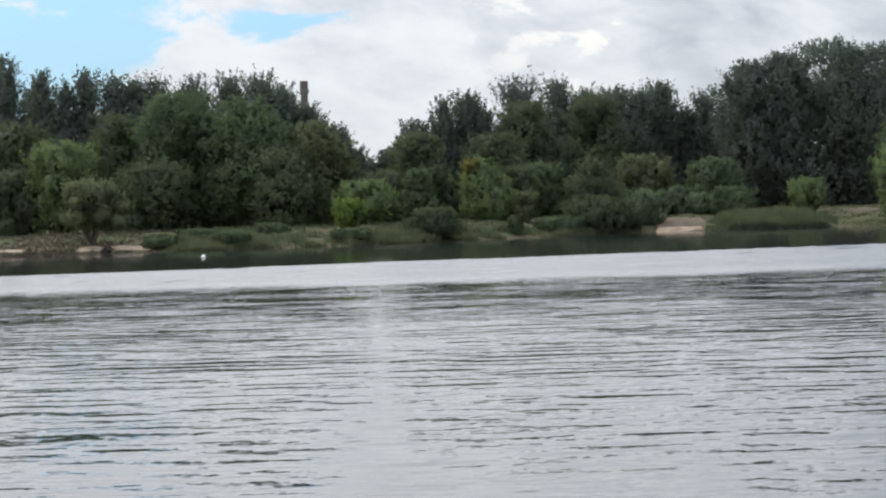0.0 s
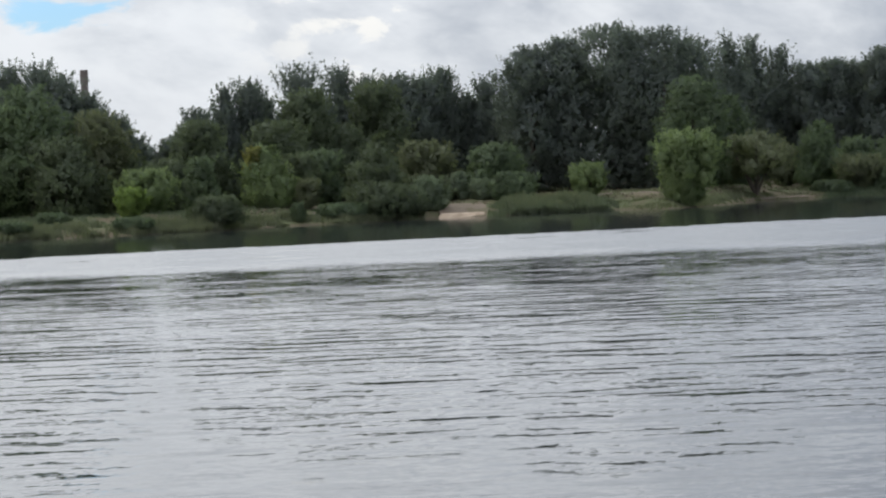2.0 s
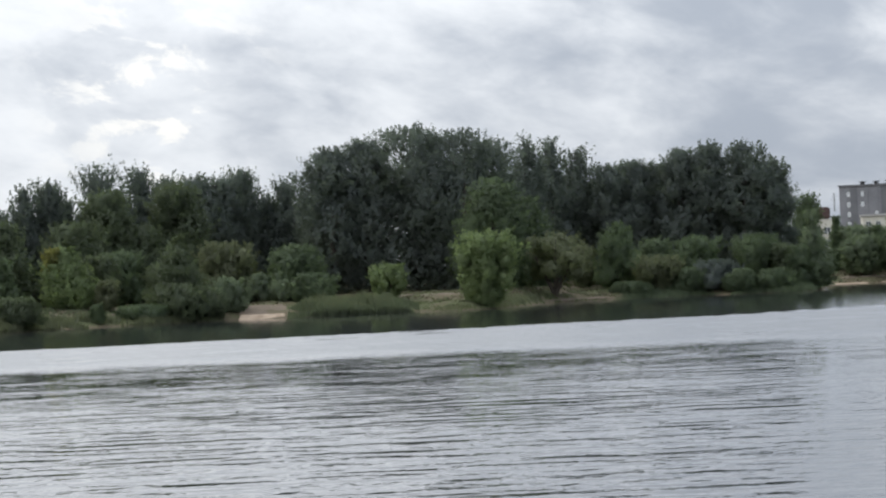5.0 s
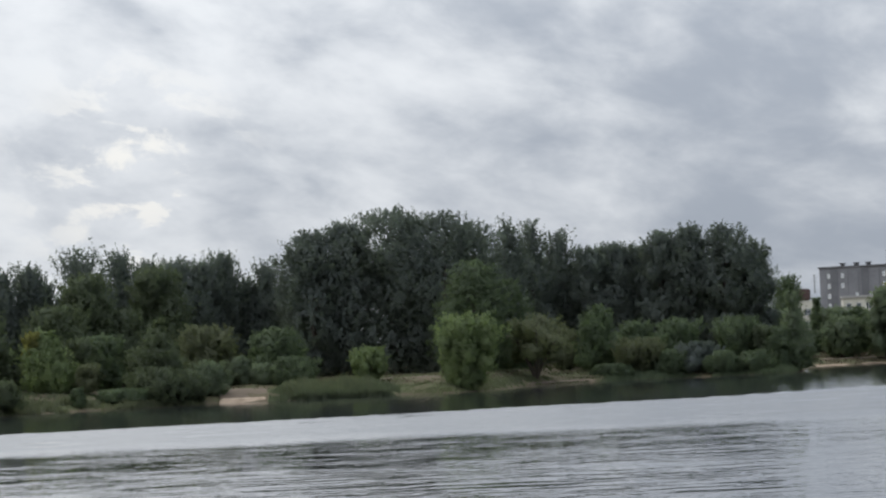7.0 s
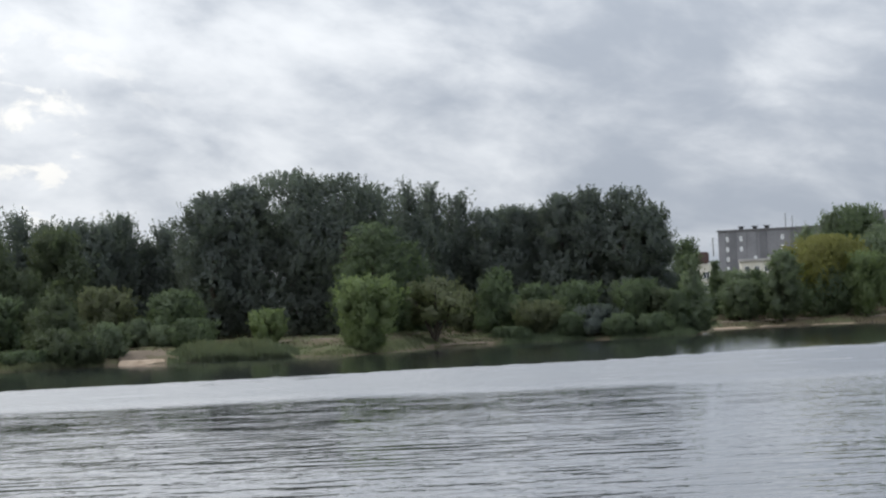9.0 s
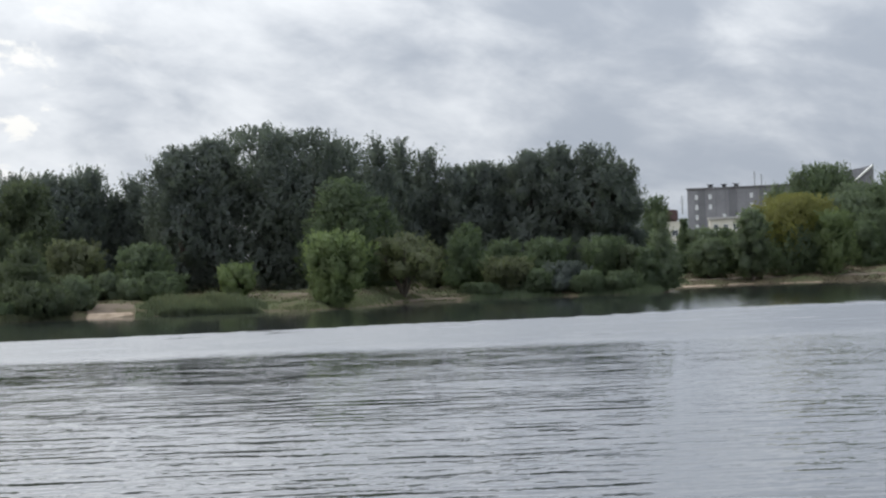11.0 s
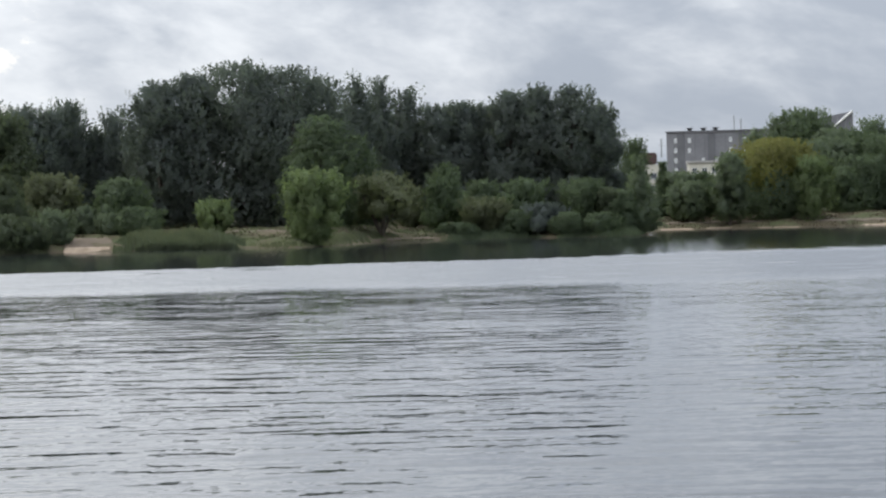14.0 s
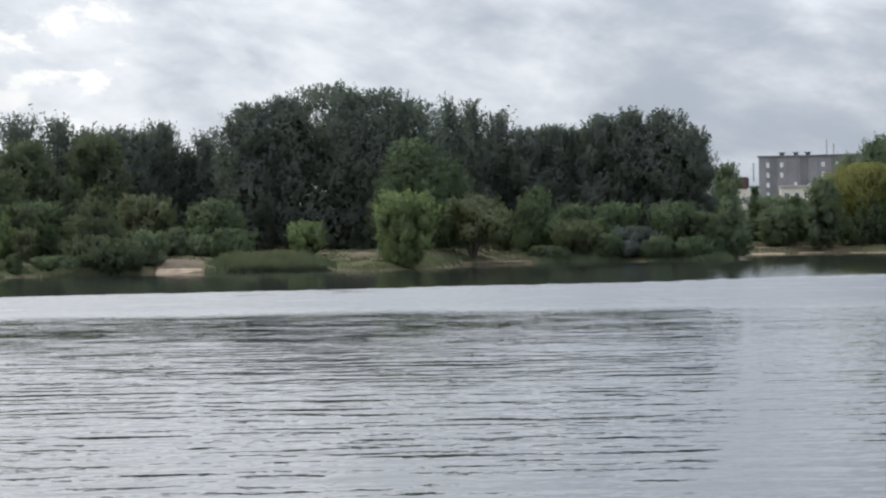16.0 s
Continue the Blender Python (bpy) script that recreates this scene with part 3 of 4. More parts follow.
plant("poplar", "dark", -46.6, 432.3, 12.9, 7.0, 116)
plant("poplar", "dark", -43.3, 436.5, 15.9, 5.2, 117)
plant("poplar", "dark", -40.5, 438.9, 16.6, 6.4, 118)
plant("poplar", "dark", -38.5, 442.7, 14.7, 4.6, 119)
plant("poplar", "dark", -34.3, 448.2, 18.7, 10.5, 120)
plant("poplar", "dark", -29.6, 453.2, 18.5, 8.5, 121)
plant("poplar", "dark", -25.9, 454.8, 17.2, 7.1, 122)
plant("broadleaf", "dark", -22.1, 462.9, 17.2, 9.4, 123)
plant("broadleaf", "dark", -18.7, 465.4, 16.6, 5.6, 124)
plant("poplar", "dark", -16.3, 469.4, 18.3, 7.6, 125)
plant("poplar", "dark", -10.3, 471.5, 16.6, 6.9, 126)
plant("poplar", "dark", -12.9, 471.5, 14.3, 6.4, 127)
plant("broadleaf", "dark", -3.8, 456.5, 20.3, 10.6, 128)
plant("broadleaf", "dark", 0.6, 458.6, 21.3, 11.5, 129)
plant("broadleaf", "dark", 7.3, 459.3, 22.8, 19.1, 130)
plant("broadleaf", "dark", 14.0, 457.2, 21.9, 16.8, 131)
plant("broadleaf", "dark", 17.9, 464.8, 20.5, 8.1, 132)
plant("broadleaf", "dark", -0.5, 469.8, 16.0, 15.4, 133, thin=0.6)
plant("broadleaf", "dark", 11.2, 469.4, 16.1, 17.2, 134, thin=0.6)
plant("broadleaf", "dark", -6.1, 469.7, 13.8, 9.1, 135, thin=0.6)
plant("poplar", "dark", 24.5, 491.9, 21.9, 8.5, 136)
plant("poplar", "dark", 28.8, 502.0, 21.9, 7.8, 137)
plant("poplar", "dark", 33.1, 505.6, 20.6, 7.9, 138)
plant("broadleaf", "dark", 37.4, 503.1, 17.6, 6.8, 139)
plant("broadleaf", "dark", 41.3, 503.9, 18.2, 6.4, 140)
plant("broadleaf", "dark", 45.0, 505.3, 17.8, 5.9, 141)
plant("broadleaf", "dark", 48.3, 501.1, 19.6, 8.2, 142)
plant("broadleaf", "dark", 52.0, 499.5, 20.2, 7.7, 143)
plant("broadleaf", "dark", 57.2, 498.2, 20.2, 10.8, 144)
plant("broadleaf", "dark", 61.6, 502.1, 17.6, 7.8, 145)
plant("broadleaf", "dark", 31.5, 518.3, 15.3, 11.0, 146, thin=0.6)
plant("broadleaf", "dark", 41.0, 517.9, 12.9, 13.0, 147, thin=0.6)
plant("broadleaf", "dark", 51.5, 517.4, 14.0, 12.0, 148, thin=0.6)
plant("broadleaf", "dark", 60.3, 518.0, 12.9, 13.0, 149, thin=0.6)
plant("broadleaf", "dark", 25.7, 507.5, 16.4, 10.8, 150, thin=0.6)
plant("poplar", "mid", 78.2, 589.3, 13.4, 6.7, 151)
plant("willow", "mid", -74.6, 410.0, 17.4, 15.5, 152)
plant("willow", "mid", -64.2, 406.4, 16.2, 11.3, 153)
plant("willow", "mid", -69.0, 409.4, 14.4, 9.1, 154)
plant("willow", "olive", -55.6, 407.0, 12.9, 8.0, 155)
plant("willow", "deep", -81.5, 410.4, 15.0, 8.3, 156)
plant("broadleaf", "deep", -93.5, 408.1, 14.1, 8.7, 157)
plant("lone", "light", -85.4, 396.1, 11.3, 9.9, 158)
plant("broadleaf", "deep", -91.6, 396.3, 8.1, 6.9, 159)
plant("gnarled", "bronze", -78.1, 377.1, 7.9, 10.0, 160, thin=0.8)
plant("willow", "deep", -59.4, 401.1, 9.8, 9.6, 161)
plant("willow", "deep", -75.1, 399.9, 8.6, 9.6, 162)
plant("lone", "light", -49.7, 398.0, 5.5, 6.2, 163)
plant("lone", "lime", -50.3, 389.8, 3.4, 3.3, 164)
plant("shrub", "mid", -43.5, 405.6, 6.8, 4.7, 165)
plant("broadleaf", "deep", -48.3, 415.9, 6.6, 6.4, 166)
plant("broadleaf", "deep", -53.9, 410.5, 7.5, 6.3, 167)
plant("broadleaf", "dark", -43.4, 447.5, 11.6, 9.5, 168, thin=0.6)
plant("broadleaf", "dark", -38.0, 455.1, 11.9, 9.7, 169, thin=0.6)
plant("broadleaf", "dark", -32.2, 460.9, 12.2, 10.7, 170, thin=0.6)
plant("broadleaf", "dark", -26.3, 465.8, 11.7, 10.8, 171, thin=0.6)
plant("broadleaf", "dark", -15.7, 476.3, 10.7, 10.1, 172, thin=0.6)
plant("broadleaf", "dark", -11.0, 475.9, 10.1, 10.1, 173, thin=0.6)
plant("cone", "light", -36.2, 413.0, 8.2, 8.4, 174)
plant("broadleaf", "mid", -30.8, 423.2, 7.1, 6.5, 175)
plant("sapling", "olive", -31.1, 411.0, 3.8, 2.9, 176)
plant("cone", "deep", -22.4, 414.5, 9.6, 8.2, 177)
plant("broadleaf", "olive", -17.6, 432.3, 7.8, 8.3, 178)
plant("shrub", "deep", -24.5, 417.6, 5.4, 5.2, 179)
plant("shrub", "deep", -22.3, 408.3, 4.3, 7.6, 180)
plant("shrub", "deep", -19.3, 410.4, 3.8, 5.8, 181)
plant("shrub", "grey", -16.7, 415.5, 4.3, 5.5, 182)
plant("shrub", "grey", -13.3, 427.5, 3.6, 4.2, 183)
plant("shrub", "grey", -10.2, 425.3, 2.7, 3.7, 184)
plant("broadleaf", "mid", -9.1, 435.3, 6.6, 6.7, 185)
plant("shrub", "mid", -6.4, 423.7, 3.5, 5.6, 186)
plant("broadleaf", "deep", -44.9, 420.0, 11.4, 7.7, 187)
plant("broadleaf", "deep", -33.0, 436.1, 15.0, 8.0, 188)
plant("broadleaf", "deep", -36.5, 429.7, 11.0, 8.7, 189)
plant("broadleaf", "deep", -28.8, 437.2, 10.7, 8.4, 190)
plant("broadleaf", "deep", -24.2, 443.6, 15.9, 8.6, 191)
plant("sapling", "yellow", -37.8, 412.6, 7.8, 2.0, 192, base=0.62, thin=0.8)
plant("lone", "deep", -32.6, 418.6, 6.8, 4.8, 193)
plant("shrub", "deep", -40.3, 389.0, 3.2, 6.3, 194)
plant("shrub", "mid", -48.7, 379.8, 1.1, 5.4, 195)
plant("shrub", "mid", -69.6, 374.3, 1.4, 4.1, 196)
plant("shrub", "mid", -62.5, 375.9, 1.0, 6.0, 197)
plant("shrub", "mid", -31.6, 399.3, 2.2, 1.8, 198)
plant("shrub", "mid", -66.7, 381.5, 1.1, 5.4, 199)
plant("shrub", "mid", -58.7, 385.3, 1.3, 4.1, 200)
plant("shrub", "mid", -26.9, 404.7, 1.3, 6.4, 201)
plant("lone", "light", 3.5, 422.6, 4.5, 4.9, 202, thin=0.8)
plant("shrub", "mid", -6.1, 423.5, 3.3, 6.3, 203)
plant("broadleaf", "mid", -8.3, 435.6, 7.0, 6.3, 204)
plant("willow", "mid", 17.4, 442.1, 14.9, 9.0, 205)
plant("willow", "mid", 22.6, 461.6, 12.6, 7.2, 206)
plant("lone", "light", 15.2, 414.5, 9.5, 7.4, 207)
plant("gnarled", "bronze", 25.6, 448.7, 8.7, 11.9, 208, thin=0.7)
plant("broadleaf", "olive", 30.7, 468.0, 5.8, 3.8, 209)
plant("cone", "fresh", 35.2, 464.0, 9.0, 7.5, 210)
plant("willow", "mid", 41.7, 477.7, 6.2, 6.2, 211)
plant("lone", "olive", 40.5, 460.0, 4.8, 7.5, 212)
plant("lone", "fresh", 47.0, 467.8, 6.6, 6.0, 213)
plant("shrub", "bluegrey", 48.2, 458.9, 4.0, 7.3, 214)
plant("shrub", "mid", 44.6, 458.3, 3.3, 5.7, 215)
plant("lone", "mid", 54.5, 463.6, 6.7, 7.2, 216)
plant("lone", "deep", 58.0, 462.3, 5.3, 4.1, 217)
plant("shrub", "mid", 51.3, 456.4, 2.8, 6.4, 218)
plant("shrub", "mid", 55.9, 455.7, 2.7, 5.6, 219)
plant("shrub", "mid", 36.6, 456.8, 1.4, 6.4, 220)
plant("cone", "grey", 62.2, 462.7, 10.7, 4.4, 221, base=0.03)
plant("willow", "grey", 62.8, 465.7, 6.9, 5.2, 222, base=0.03)
plant("shrub", "mid", 60.0, 460.0, 5.3, 4.1, 223)
plant("lone", "grey", 80.5, 544.9, 7.4, 6.3, 224)
plant("broadleaf", "grey", 85.0, 551.7, 6.8, 6.8, 225)
plant("willow", "grey", 79.8, 537.0, 6.6, 6.4, 226, base=0.14)
plant("cone", "mid", 77.4, 546.0, 9.2, 3.4, 290)
plant("cone", "mid", 83.6, 545.0, 7.4, 4.0, 289)
plant("willow", "grey", 86.4, 534.0, 11.8, 5.8, 227, base=0.14)
plant("broadleaf", "yellow", 94.8, 542.0, 12.6, 14.7, 228, base=0.4)
plant("poplar", "grey", 101.4, 574.9, 16.7, 5.4, 229)
plant("broadleaf", "mid", 106.2, 576.7, 17.9, 12.8, 230)
plant("broadleaf", "grey", 110.6, 571.7, 14.5, 8.8, 231)
plant("poplar", "grey", 97.4, 573.6, 14.6, 5.4, 232)
plant("lone", "light", 99.9, 535.1, 10.4, 7.4, 233, base=0.08)
plant("willow", "mid", 107.9, 549.7, 7.7, 5.3, 234)
plant("poplar", "mid", 119.1, 578.3, 16.0, 9.6, 235)
plant("broadleaf", "mid", 118.9, 564.2, 13.3, 11.4, 236)
plant("broadleaf", "mid", 124.8, 575.5, 15.4, 8.0, 237)
plant("broadleaf", "mid", 129.1, 576.6, 16.1, 8.9, 238)
plant("broadleaf", "mid", 93.9, 539.0, 8.2, 11.5, 239, base=0.03)
plant("broadleaf", "mid", 113.6, 559.9, 9.7, 9.7, 240)
plant("willow", "grey", 121.4, 558.5, 8.1, 11.3, 241)
plant("broadleaf", "grey", 92.6, 556.2, 5.5, 6.4, 242)
plant("broadleaf", "grey", 109.1, 568.9, 12.8, 11.0, 243)
plant("broadleaf", "mid", 115.0, 573.8, 14.2, 6.6, 244)
plant("broadleaf", "grey", 132.4, 569.6, 13.2, 12.1, 245)
plant("willow", "grey", 126.8, 556.6, 6.5, 10.3, 246)
plant("broadleaf", "grey", 79.7, 554.8, 4.1, 4.7, 247)
plant("broadleaf", "dark", -107.6, 450.3, 21.5, 8.7, 248, thin=0.5)
plant("broadleaf", "dark", -100.8, 451.1, 19.7, 8.7, 249, thin=0.5)
plant("broadleaf", "dark", -95.8, 453.7, 16.2, 8.8, 250, thin=0.5)
plant("broadleaf", "dark", -90.1, 452.5, 16.0, 8.7, 251, thin=0.5)
plant("broadleaf", "dark", -84.3, 450.5, 16.2, 8.7, 252, thin=0.5)
plant("broadleaf", "dark", -79.1, 451.9, 16.4, 8.7, 253, thin=0.5)
plant("broadleaf", "dark", -74.0, 453.9, 19.1, 8.8, 254, thin=0.5)
plant("broadleaf", "dark", -68.9, 451.3, 18.5, 8.7, 255, thin=0.5)
plant("broadleaf", "dark", -64.2, 450.5, 16.1, 8.7, 256, thin=0.5)
plant("broadleaf", "dark", -60.1, 452.7, 12.3, 8.7, 257, thin=0.5)
plant("broadleaf", "dark", -56.3, 453.0, 8.9, 8.7, 258, thin=0.5)
plant("broadleaf", "dark", -52.1, 455.9, 7.3, 8.8, 259, thin=0.5)
plant("broadleaf", "dark", -48.9, 455.7, 10.6, 8.8, 260, thin=0.5)
plant("broadleaf", "dark", -45.2, 459.2, 11.0, 8.9, 261, thin=0.5)
plant("broadleaf", "dark", -41.0, 463.4, 11.4, 8.9, 262, thin=0.5)
plant("broadleaf", "dark", -36.7, 471.0, 13.4, 9.1, 263, thin=0.5)
plant("broadleaf", "dark", -32.2, 474.7, 13.4, 9.2, 264, thin=0.5)
plant("broadleaf", "dark", -27.7, 479.5, 15.9, 9.3, 265, thin=0.5)
plant("broadleaf", "dark", -23.1, 483.3, 16.1, 9.3, 266, thin=0.5)
plant("broadleaf", "dark", -18.4, 487.6, 15.5, 9.4, 267, thin=0.5)
plant("broadleaf", "dark", -13.7, 491.7, 13.2, 9.5, 268, thin=0.5)
plant("broadleaf", "dark", -9.1, 489.3, 13.4, 9.4, 269, thin=0.5)
plant("broadleaf", "dark", -5.3, 489.5, 18.2, 9.5, 270, thin=0.5)
plant("broadleaf", "dark", -3.7, 483.4, 17.1, 10.3, 271, thin=0.5)
plant("broadleaf", "dark", 2.0, 486.2, 18.7, 10.3, 272, thin=0.5)
plant("broadleaf", "dark", 8.5, 486.5, 19.4, 10.3, 273, thin=0.5)
plant("broadleaf", "dark", 14.9, 485.8, 18.8, 10.3, 274, thin=0.5)
plant("broadleaf", "dark", 20.3, 498.8, 17.1, 10.6, 275, thin=0.5)
plant("broadleaf", "dark", 26.4, 519.9, 18.0, 11.0, 276, thin=0.5)
plant("broadleaf", "dark", 32.2, 529.2, 17.7, 11.2, 277, thin=0.5)
plant("broadleaf", "dark", 37.4, 528.1, 15.3, 11.2, 278, thin=0.5)
plant("broadleaf", "dark", 42.8, 528.8, 15.2, 11.2, 279, thin=0.5)
plant("broadleaf", "dark", 48.3, 530.1, 16.0, 11.3, 280, thin=0.5)
plant("broadleaf", "dark", 53.6, 528.9, 17.2, 11.2, 281, thin=0.5)
plant("broadleaf", "dark", 59.9, 528.4, 17.1, 11.2, 282, thin=0.5)
plant("broadleaf", "dark", 73.9, 603.0, 15.5, 12.8, 283, thin=0.5)
plant("broadleaf", "dark", 78.4, 604.2, 7.7, 12.8, 284, thin=0.5)
plant("broadleaf", "dark", 122.4, 590.9, 11.7, 12.6, 285, thin=0.6)
plant("broadleaf", "dark", 129.8, 591.6, 12.0, 12.6, 286, thin=0.6)
plant("broadleaf", "dark", 115.9, 589.2, 8.8, 12.5, 287, thin=0.6)
plant("broadleaf", "dark", 107.3, 592.0, 11.0, 12.6, 288, thin=0.6)


# ---------- grass and reeds along the bank ----------
def blades(name, label, x0, x1, s0, s1, count, tall, mat, seed, lean=0.25):
    rng = np.random.default_rng(seed)
    x = rng.uniform(x0, x1, count)
    s = s0 + (s1 - s0) * rng.random(count) ** 1.2
    y = shore(x) + s
    keep = (np.sin(x * 0.9 + np.sin(y * 0.7) * 2) + np.sin(x * 0.31 + 2) + rng.normal(size=count) * 0.6) > -0.5
    for b0, b1, c0, c1 in BARE:
        keep &= ~((x > b0) & (x < b1) & (s > c0 - 0.3) & (s < c1))
    x, y = x[keep], y[keep]
    z = height(x, y)
    m = len(x)
    ends = np.clip(np.minimum(x - x0, x1 - x) / 2.5, 0.25, 1)
    h = tall * rng.uniform(0.45, 1.15, m) * ends * (0.8 + 0.12 * np.sin(x * 0.7 + y * 0.5) + 0.12 * np.sin(x * 2.3 + y) + 0.1 * np.sin(x * 4.1 - y * 1.7))
    wid = rng.uniform(0.05, 0.12, m)
    a = rng.uniform(0, 6.28, m)
    off = np.stack([np.cos(a), np.sin(a), np.zeros(m)], 1) * wid[:, None]
    p = np.stack([x, y, z - 0.03], 1)
    tip = p + np.stack([rng.normal(size=m) * lean * h, rng.normal(size=m) * lean * h, h], 1)
    ob = cards(name, np.stack([p - off, p + off, tip], 1), mat)
    return tagged(ob, label, "grass", kind="stuff")


blades("bank_grass", "long dark green grass on the far bank", -69, -16, 0.2, 30, 20000, 0.55, LEAF["deep"], 5)
blades("bank_grass", "dull brown grass on the far bank", -115, -67, 0.2, 30, 16000, 0.5, BROWN_GRASS, 41)
blades("bank_grass", "dry greenish-brown grass on the far bank", -16, 70, 0.2, 30, 26000, 0.45, LEAF["bronze"], 15)
blades("bank_grass", "dry brown grass on the far bank", 68, 132, 0.6, 26, 16000, 0.45, DRY_STEM, 16)
blades("edge_grass", "green grass and weeds at the water's edge", -70, -17, 0.0, 6, 24000, 1.1, LEAF["olive"], 6)
blades("reeds", "dense green reeds at the water's edge", -9.3, 6.8, -0.2, 6, 20000, 1.6, LEAF["deep"], 7, 0.2)
blades("reeds", "pale straw-tipped reeds at the water's edge", -9.0, 6.0, 1, 7, 5000, 1.9, LEAF["bronze"], 17, 0.2)
blades("edge_grass", "green grass and weeds at the water's edge", 34, 70, 0.0, 4, 10000, 0.9, LEAF["mid"], 8)
blades("edge_grass", "dull brown grass tufts between sand and trees", -104, -69, 0.2, 2.6, 5000, 0.5, BROWN_GRASS, 31)
blades("edge_grass", "low olive-brown grass on the bare slope", 7, 36, 0.3, 9, 9000, 0.4, LEAF["olive"], 51)
blades("straw_grass", "dry straw-coloured grass on the far bank", -40, 125, 6, 40, 26000, 0.4, DRY_STEM, 9)


# ---------- distant buildings ----------
def place(name, x, y, turn, label, category):
    ob = new(name)
    ob.matrix_world = pose(x, y, 2.7, 0, 0, turn)
    return tagged(ob, label, category)


def window(parent, x, z, w, h, y=0.0, behind=None):
    """A window let into the front (y = 0) of a wall: white frame, sill, glass. behind: a pane material used instead
    of the glass.
    """
    f = part("window", boxes((x - w / 2, x - w / 2 + 0.07, y - 0.06, y + 0.08, z, z + h), (x + w / 2 - 0.07, x + w / 2, y - 0.06, y + 0.08, z, z + h),
                             (x - w / 2 + 0.07, x + w / 2 - 0.07, y - 0.06, y + 0.08, z + h - 0.07, z + h), (x - 0.04, x + 0.04, y - 0.05, y + 0.06, z + 0.07, z + h - 0.07),
                             (x - w / 2 + 0.07, x + w / 2 - 0.07, y - 0.06, y + 0.08, z, z + 0.07)), WHITE_PAINT, parent, "white window frame")
    part("pane", boxes((x - w / 2 + 0.07, x + w / 2 - 0.07, y - 0.01, y + 0.02, z + 0.07, z + h - 0.07)), behind or GLASS, f)
    part("sill", boxes((x - w / 2 - 0.08, x + w / 2 + 0.08, y - 0.16, y - 0.062, z - 0.08, z)), CONCRETE, f)


def slab_block():
    house = place("apartment_building", 136.2, 952.0, -22.0, "long grey concrete apartment block with flat roof beyond the trees", "apartment building")
    part("wall", boxes((0, 50, 0.05, 12, -3, 21.0)), GREY_PANEL, house)
    for k in range(17):
        part("facade_panel", boxes((k * 3.0 + 0.05, k * 3.0 + 2.2, -0.12, 0.04, -2, 20.7)), DARK_PANEL if k % 3 == 1 else GREY_PANEL, house)
    part("roof", boxes((-0.3, 50.3, -0.35, 12.3, 21.0, 21.45), bevel=0.05), DARK_PANEL, house, "dark flat roof edge")
    for x in (5.5, 9.5, 13.0, 31.0):
        vent = part("roof_vent", boxes((x, x + 1.0, 3, 4.2, 21.45, 22.1)), ROOF_FELT, house)
        part("vent_cap", boxes((x - 0.3, x + 1.3, 2.7, 4.5, 22.1, 22.35)), ROOF_FELT, vent)
    for k in range(12):
        for f in range(7):
            if (k * 7 + f * 5 + k * f) % 5 in (0, 2, 3):
                # panes coloured pale to stand for reflected sky
                window(house, 2.7 + k * 4.0, 1.0 + f * 2.85, 0.85, 1.3, -0.16, SKY_PANE)


slab_block()


def antenna(x, y, z0, z1):
    verts, faces = [], []
    tube(verts, faces, [(0, 0, z0), (0, 0, z1)], [0.16, 0.11], 6)
    for k, z in enumerate((0.62, 0.78, 0.92)):
        zz = z0 + (z1 - z0) * z
        tube(verts, faces, [(-0.7 + 0.15 * k, 0, zz), (0.7 - 0.15 * k, 0, zz)], [0.04, 0.04], 5)
    ob = raw("roof_antenna", [tuple(v) for v in verts], faces, STEEL)
    ob.location = (x, y, 0)
    return tagged(ob, "thin steel antenna mast on a flat roof", "antenna")


antenna(155.6, 951.0, 24.0, 28.4)
antenna(157.4, 950.0, 24.0, 27.4)
antenna(113.6, 803.0, 15.0, 19.5)
antenna(109.7, 806.0, 15.0, 18.6)


def glass_gable():
    house = place("modern_building", 171.0, 930.0, -10.0, "grey building with slanting glazed roof and white edge beam", "building")
    part("wall", boxes((0, 14.4, 0, 10, -3, 18.5)), GREY_PANEL, house)
    bm = bmesh.new()
    pts = [(2, 0.2, 18.5), (14.2, 0.2, 18.5), (14.2, 0.2, 25.6), (2, 0.2, 23.4)]
    back = [(p[0], 9.5, p[2]) for p in pts]
    vs = [bm.verts.new(p) for p in pts + back]
    for q in ((0, 1, 2, 3), (7, 6, 5, 4), (0, 4, 5, 1), (1, 5, 6, 2), (2, 6, 7, 3), (3, 7, 4, 0)):
        bm.faces.new([vs[i] for i in q])
    loft = part("glazed_loft", bm, GREY_PANEL, house)
    for k in range(5):
        part("glazing_bar", boxes((3.5 + k * 2.2, 3.65 + k * 2.2, 0.0, 0.18, 18.6, 23.4 + 0.18 * k * 2)), STEEL, loft)
    verts, faces = [], []
    tube(verts, faces, [(9.3, -0.2, 21.5), (14.3, -0.2, 25.7)], [0.32, 0.32], 6)
    raw("edge_beam", [tuple(v) for v in verts], faces, WHITE_PAINT, house, "white slanting beam")
    verts, faces = [], []
    tube(verts, faces, [(14.35, -0.1, 18.5), (14.35, -0.1, 25.9)], [0.2, 0.2], 6)
    raw("corner_post", [tuple(v) for v in verts], faces, STEEL, house)


glass_gable()


def white_house():
    house = place("pale_house", 107.2, 800.0, -8.0, "pale cream rendered house with red-brown roof behind trees", "house")
    part("wall", boxes((0, 5.6, 0, 9, -3, 10.6)), CREAM_WALL, house)
    part("roof", boxes((-0.3, 4.8, -0.4, 9.4, 10.6, 13.4), bevel=0.3), RED_ROOF, house, "red-brown roof")
    for f in range(3):
        for x in (1.5, 4.0):
            window(house, x, 1.0 + f * 3.0, 1.5, 1.6, -0.05)


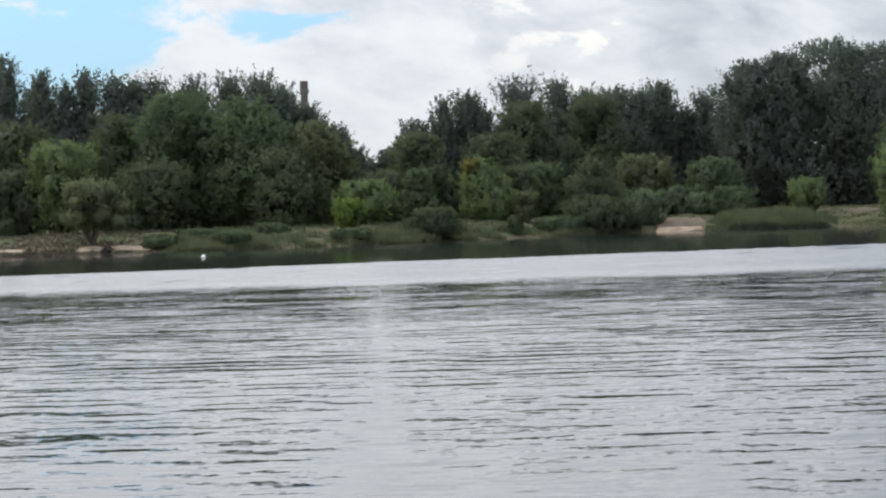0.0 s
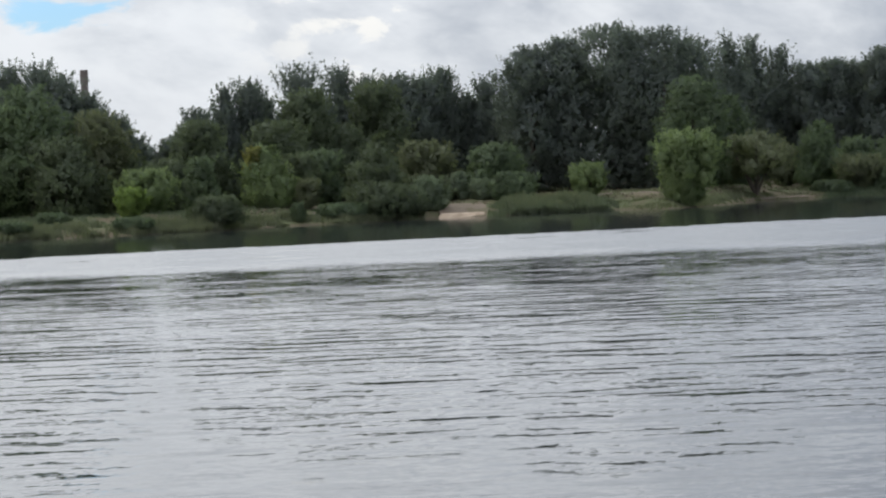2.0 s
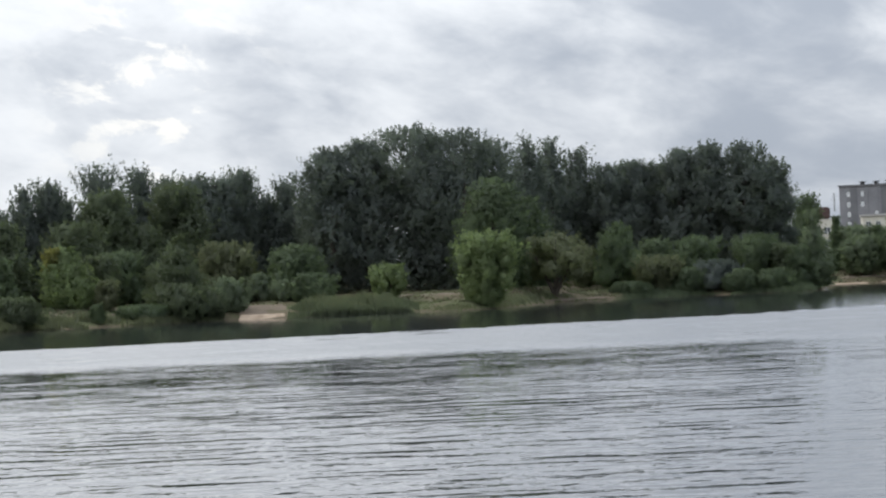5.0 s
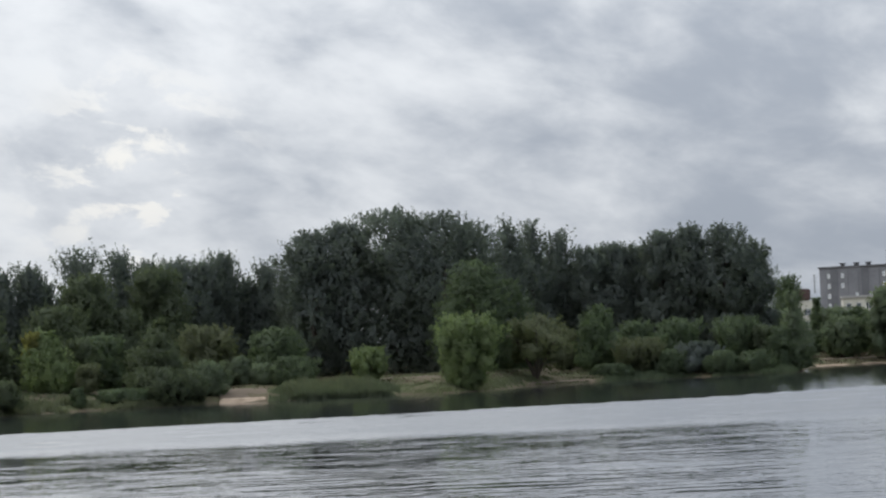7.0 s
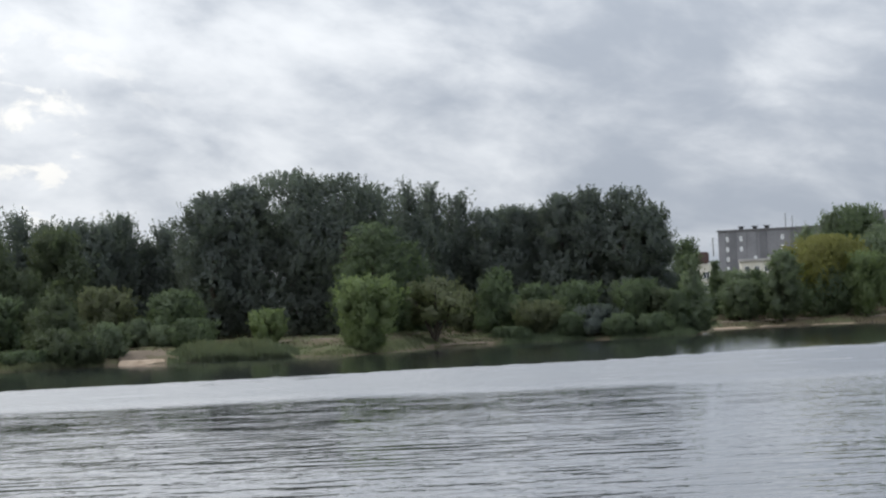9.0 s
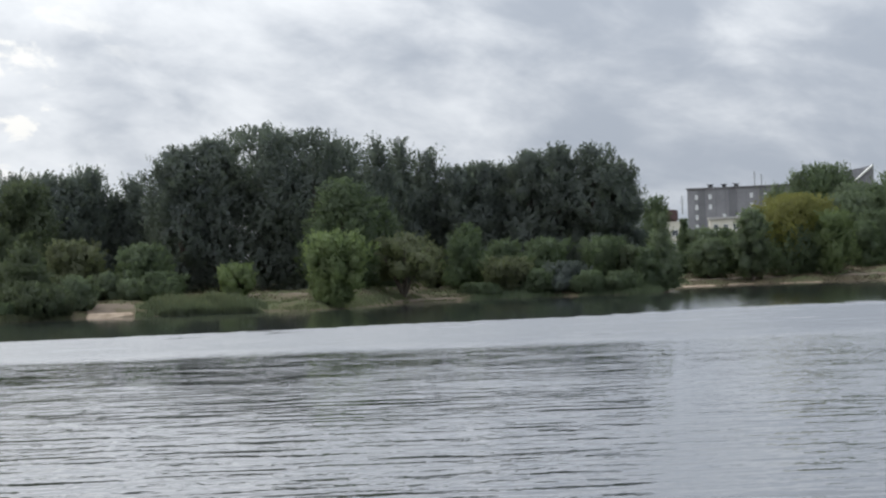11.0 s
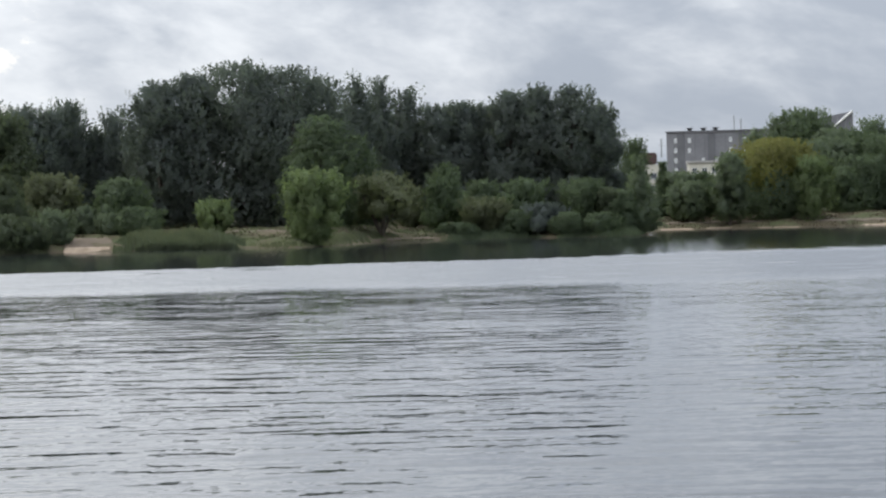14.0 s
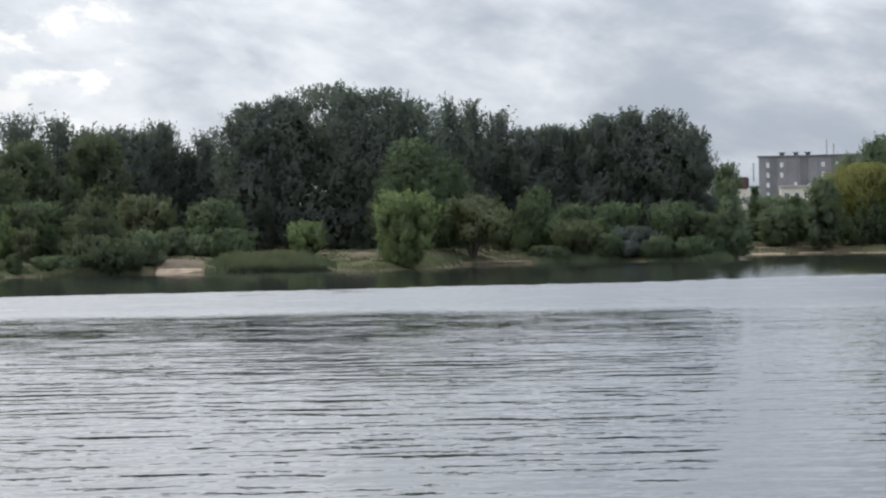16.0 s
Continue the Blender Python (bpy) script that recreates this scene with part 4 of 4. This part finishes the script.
def cream_house():
    house = place("cream_house", 127.2, 850.0, -6.0, "low cream rendered house with white-framed windows behind trees", "house")
    part("wall", boxes((0, 10.5, 0, 10, -3, 11.2)), CREAM_WALL, house)
    part("roof", boxes((-0.3, 10.8, -0.4, 10.4, 11.2, 11.8), bevel=0.08), CONCRETE, house)
    for f in range(3):
        for k in range(4):
            window(house, 1.5 + k * 2.5, 2.2 + f * 3.1, 1.3, 1.6, -0.05)


white_house()
cream_house()


def shed():
    house = place("white_shed", 65.9, 523.0, 0.0, "small white shed half hidden between bushes", "shed")
    house.location.z = 2.2
    part("wall", boxes((0, 1.6, 0, 2.2, -0.3, 2.6), bevel=0.02), WHITE_WALL, house)
    part("roof", boxes((-0.15, 1.75, -0.2, 2.4, 2.6, 2.75)), ROOF_FELT, house)
    part("door", boxes((0.3, 1.1, -0.05, 0.0, -0.2, 1.9)), STEEL, house)


shed()


def chimney():
    ob = place("factory_chimney", -127.0, 900.0, 0.0, "tall round sooty brick factory chimney with banded top", "chimney")
    verts, faces = [], []
    tube(verts, faces, [(0, 0, -3), (0, 0, 14), (0, 0, 31.5)], [1.7, 1.35, 0.98], 24)
    raw("shaft", [tuple(v) for v in verts], faces, BRICK, ob)
    verts, faces = [], []
    tube(verts, faces, [(0, 0, 31.5), (0, 0, 32.0), (0, 0, 35.0), (0, 0, 35.3)], [1.02, 1.14, 1.1, 0.98], 24)
    raw("crown_band", [tuple(v) for v in verts], faces, BRICK, ob, "thickened brick chimney head")
    for z in (28.0, 24.0, 20.0):
        verts, faces = [], []
        tube(verts, faces, [(0, 0, z), (0, 0, z + 0.25)], [1.2, 1.2], 24)
        raw("iron_hoop", [tuple(v) for v in verts], faces, ROOF_FELT, ob)


chimney()


# ---------- small things ----------
def buoy():
    ob = place("buoy", -56.0, 323.0, 0.0, "small round white buoy floating on the water", "buoy")
    ob.location.z = 0.0
    bm = bmesh.new()
    bmesh.ops.create_uvsphere(bm, u_segments=20, v_segments=14, radius=0.22, matrix=Matrix.Translation((0, 0, 0.12)))
    for f in bm.faces:
        f.smooth = True
    part("float", bm, WHITE_PAINT, ob)
    verts, faces = [], []
    tube(verts, faces, [(0, 0, 0.33), (0, 0, 0.4)], [0.06, 0.05], 8)
    raw("eye", [tuple(v) for v in verts], faces, STEEL, ob)


buoy()


def stump():
    rng = np.random.default_rng(3)
    bm = bmesh.new()
    for k in range(5):
        bmesh.ops.create_icosphere(bm, subdivisions=3, radius=0.40 * rng.uniform(0.75, 1.1), matrix=Matrix.Translation((rng.normal() * 0.26, rng.normal() * 0.22, 0.25 + 0.12 * k)))
    for v in bm.verts:
        v.co += Vector(noise.noise_vector(v.co * 2.6)) * 0.2 + Vector(noise.noise_vector(v.co * 7.0)) * 0.07
    ob = part("driftwood_stump", bm, DRIFTWOOD)
    # broken roots that stick out all round
    verts, faces = [], []
    for k in range(13):
        a, up = k * 0.9 + rng.uniform(0, 0.5), rng.uniform(0.0, 1.1)
        d = Vector((math.cos(a), math.sin(a), up)).normalized()
        bend = Vector((rng.normal(), rng.normal(), rng.normal())) * 0.12
        p = Vector((0, 0, 0.4))
        tube(verts, faces, [p, p + d * 0.45 + bend, p + d * rng.uniform(0.7, 1.0)], [0.13, 0.08, 0.02], 6)
    raw("roots", [tuple(v) for v in verts], faces, DRIFTWOOD, ob)
    ob.location = (-75.7, float(shore(-75.7)) + 0.5, 0.0)
    return tagged(ob, "dark knobbly driftwood stump lying at the waterline", "stump")


stump()
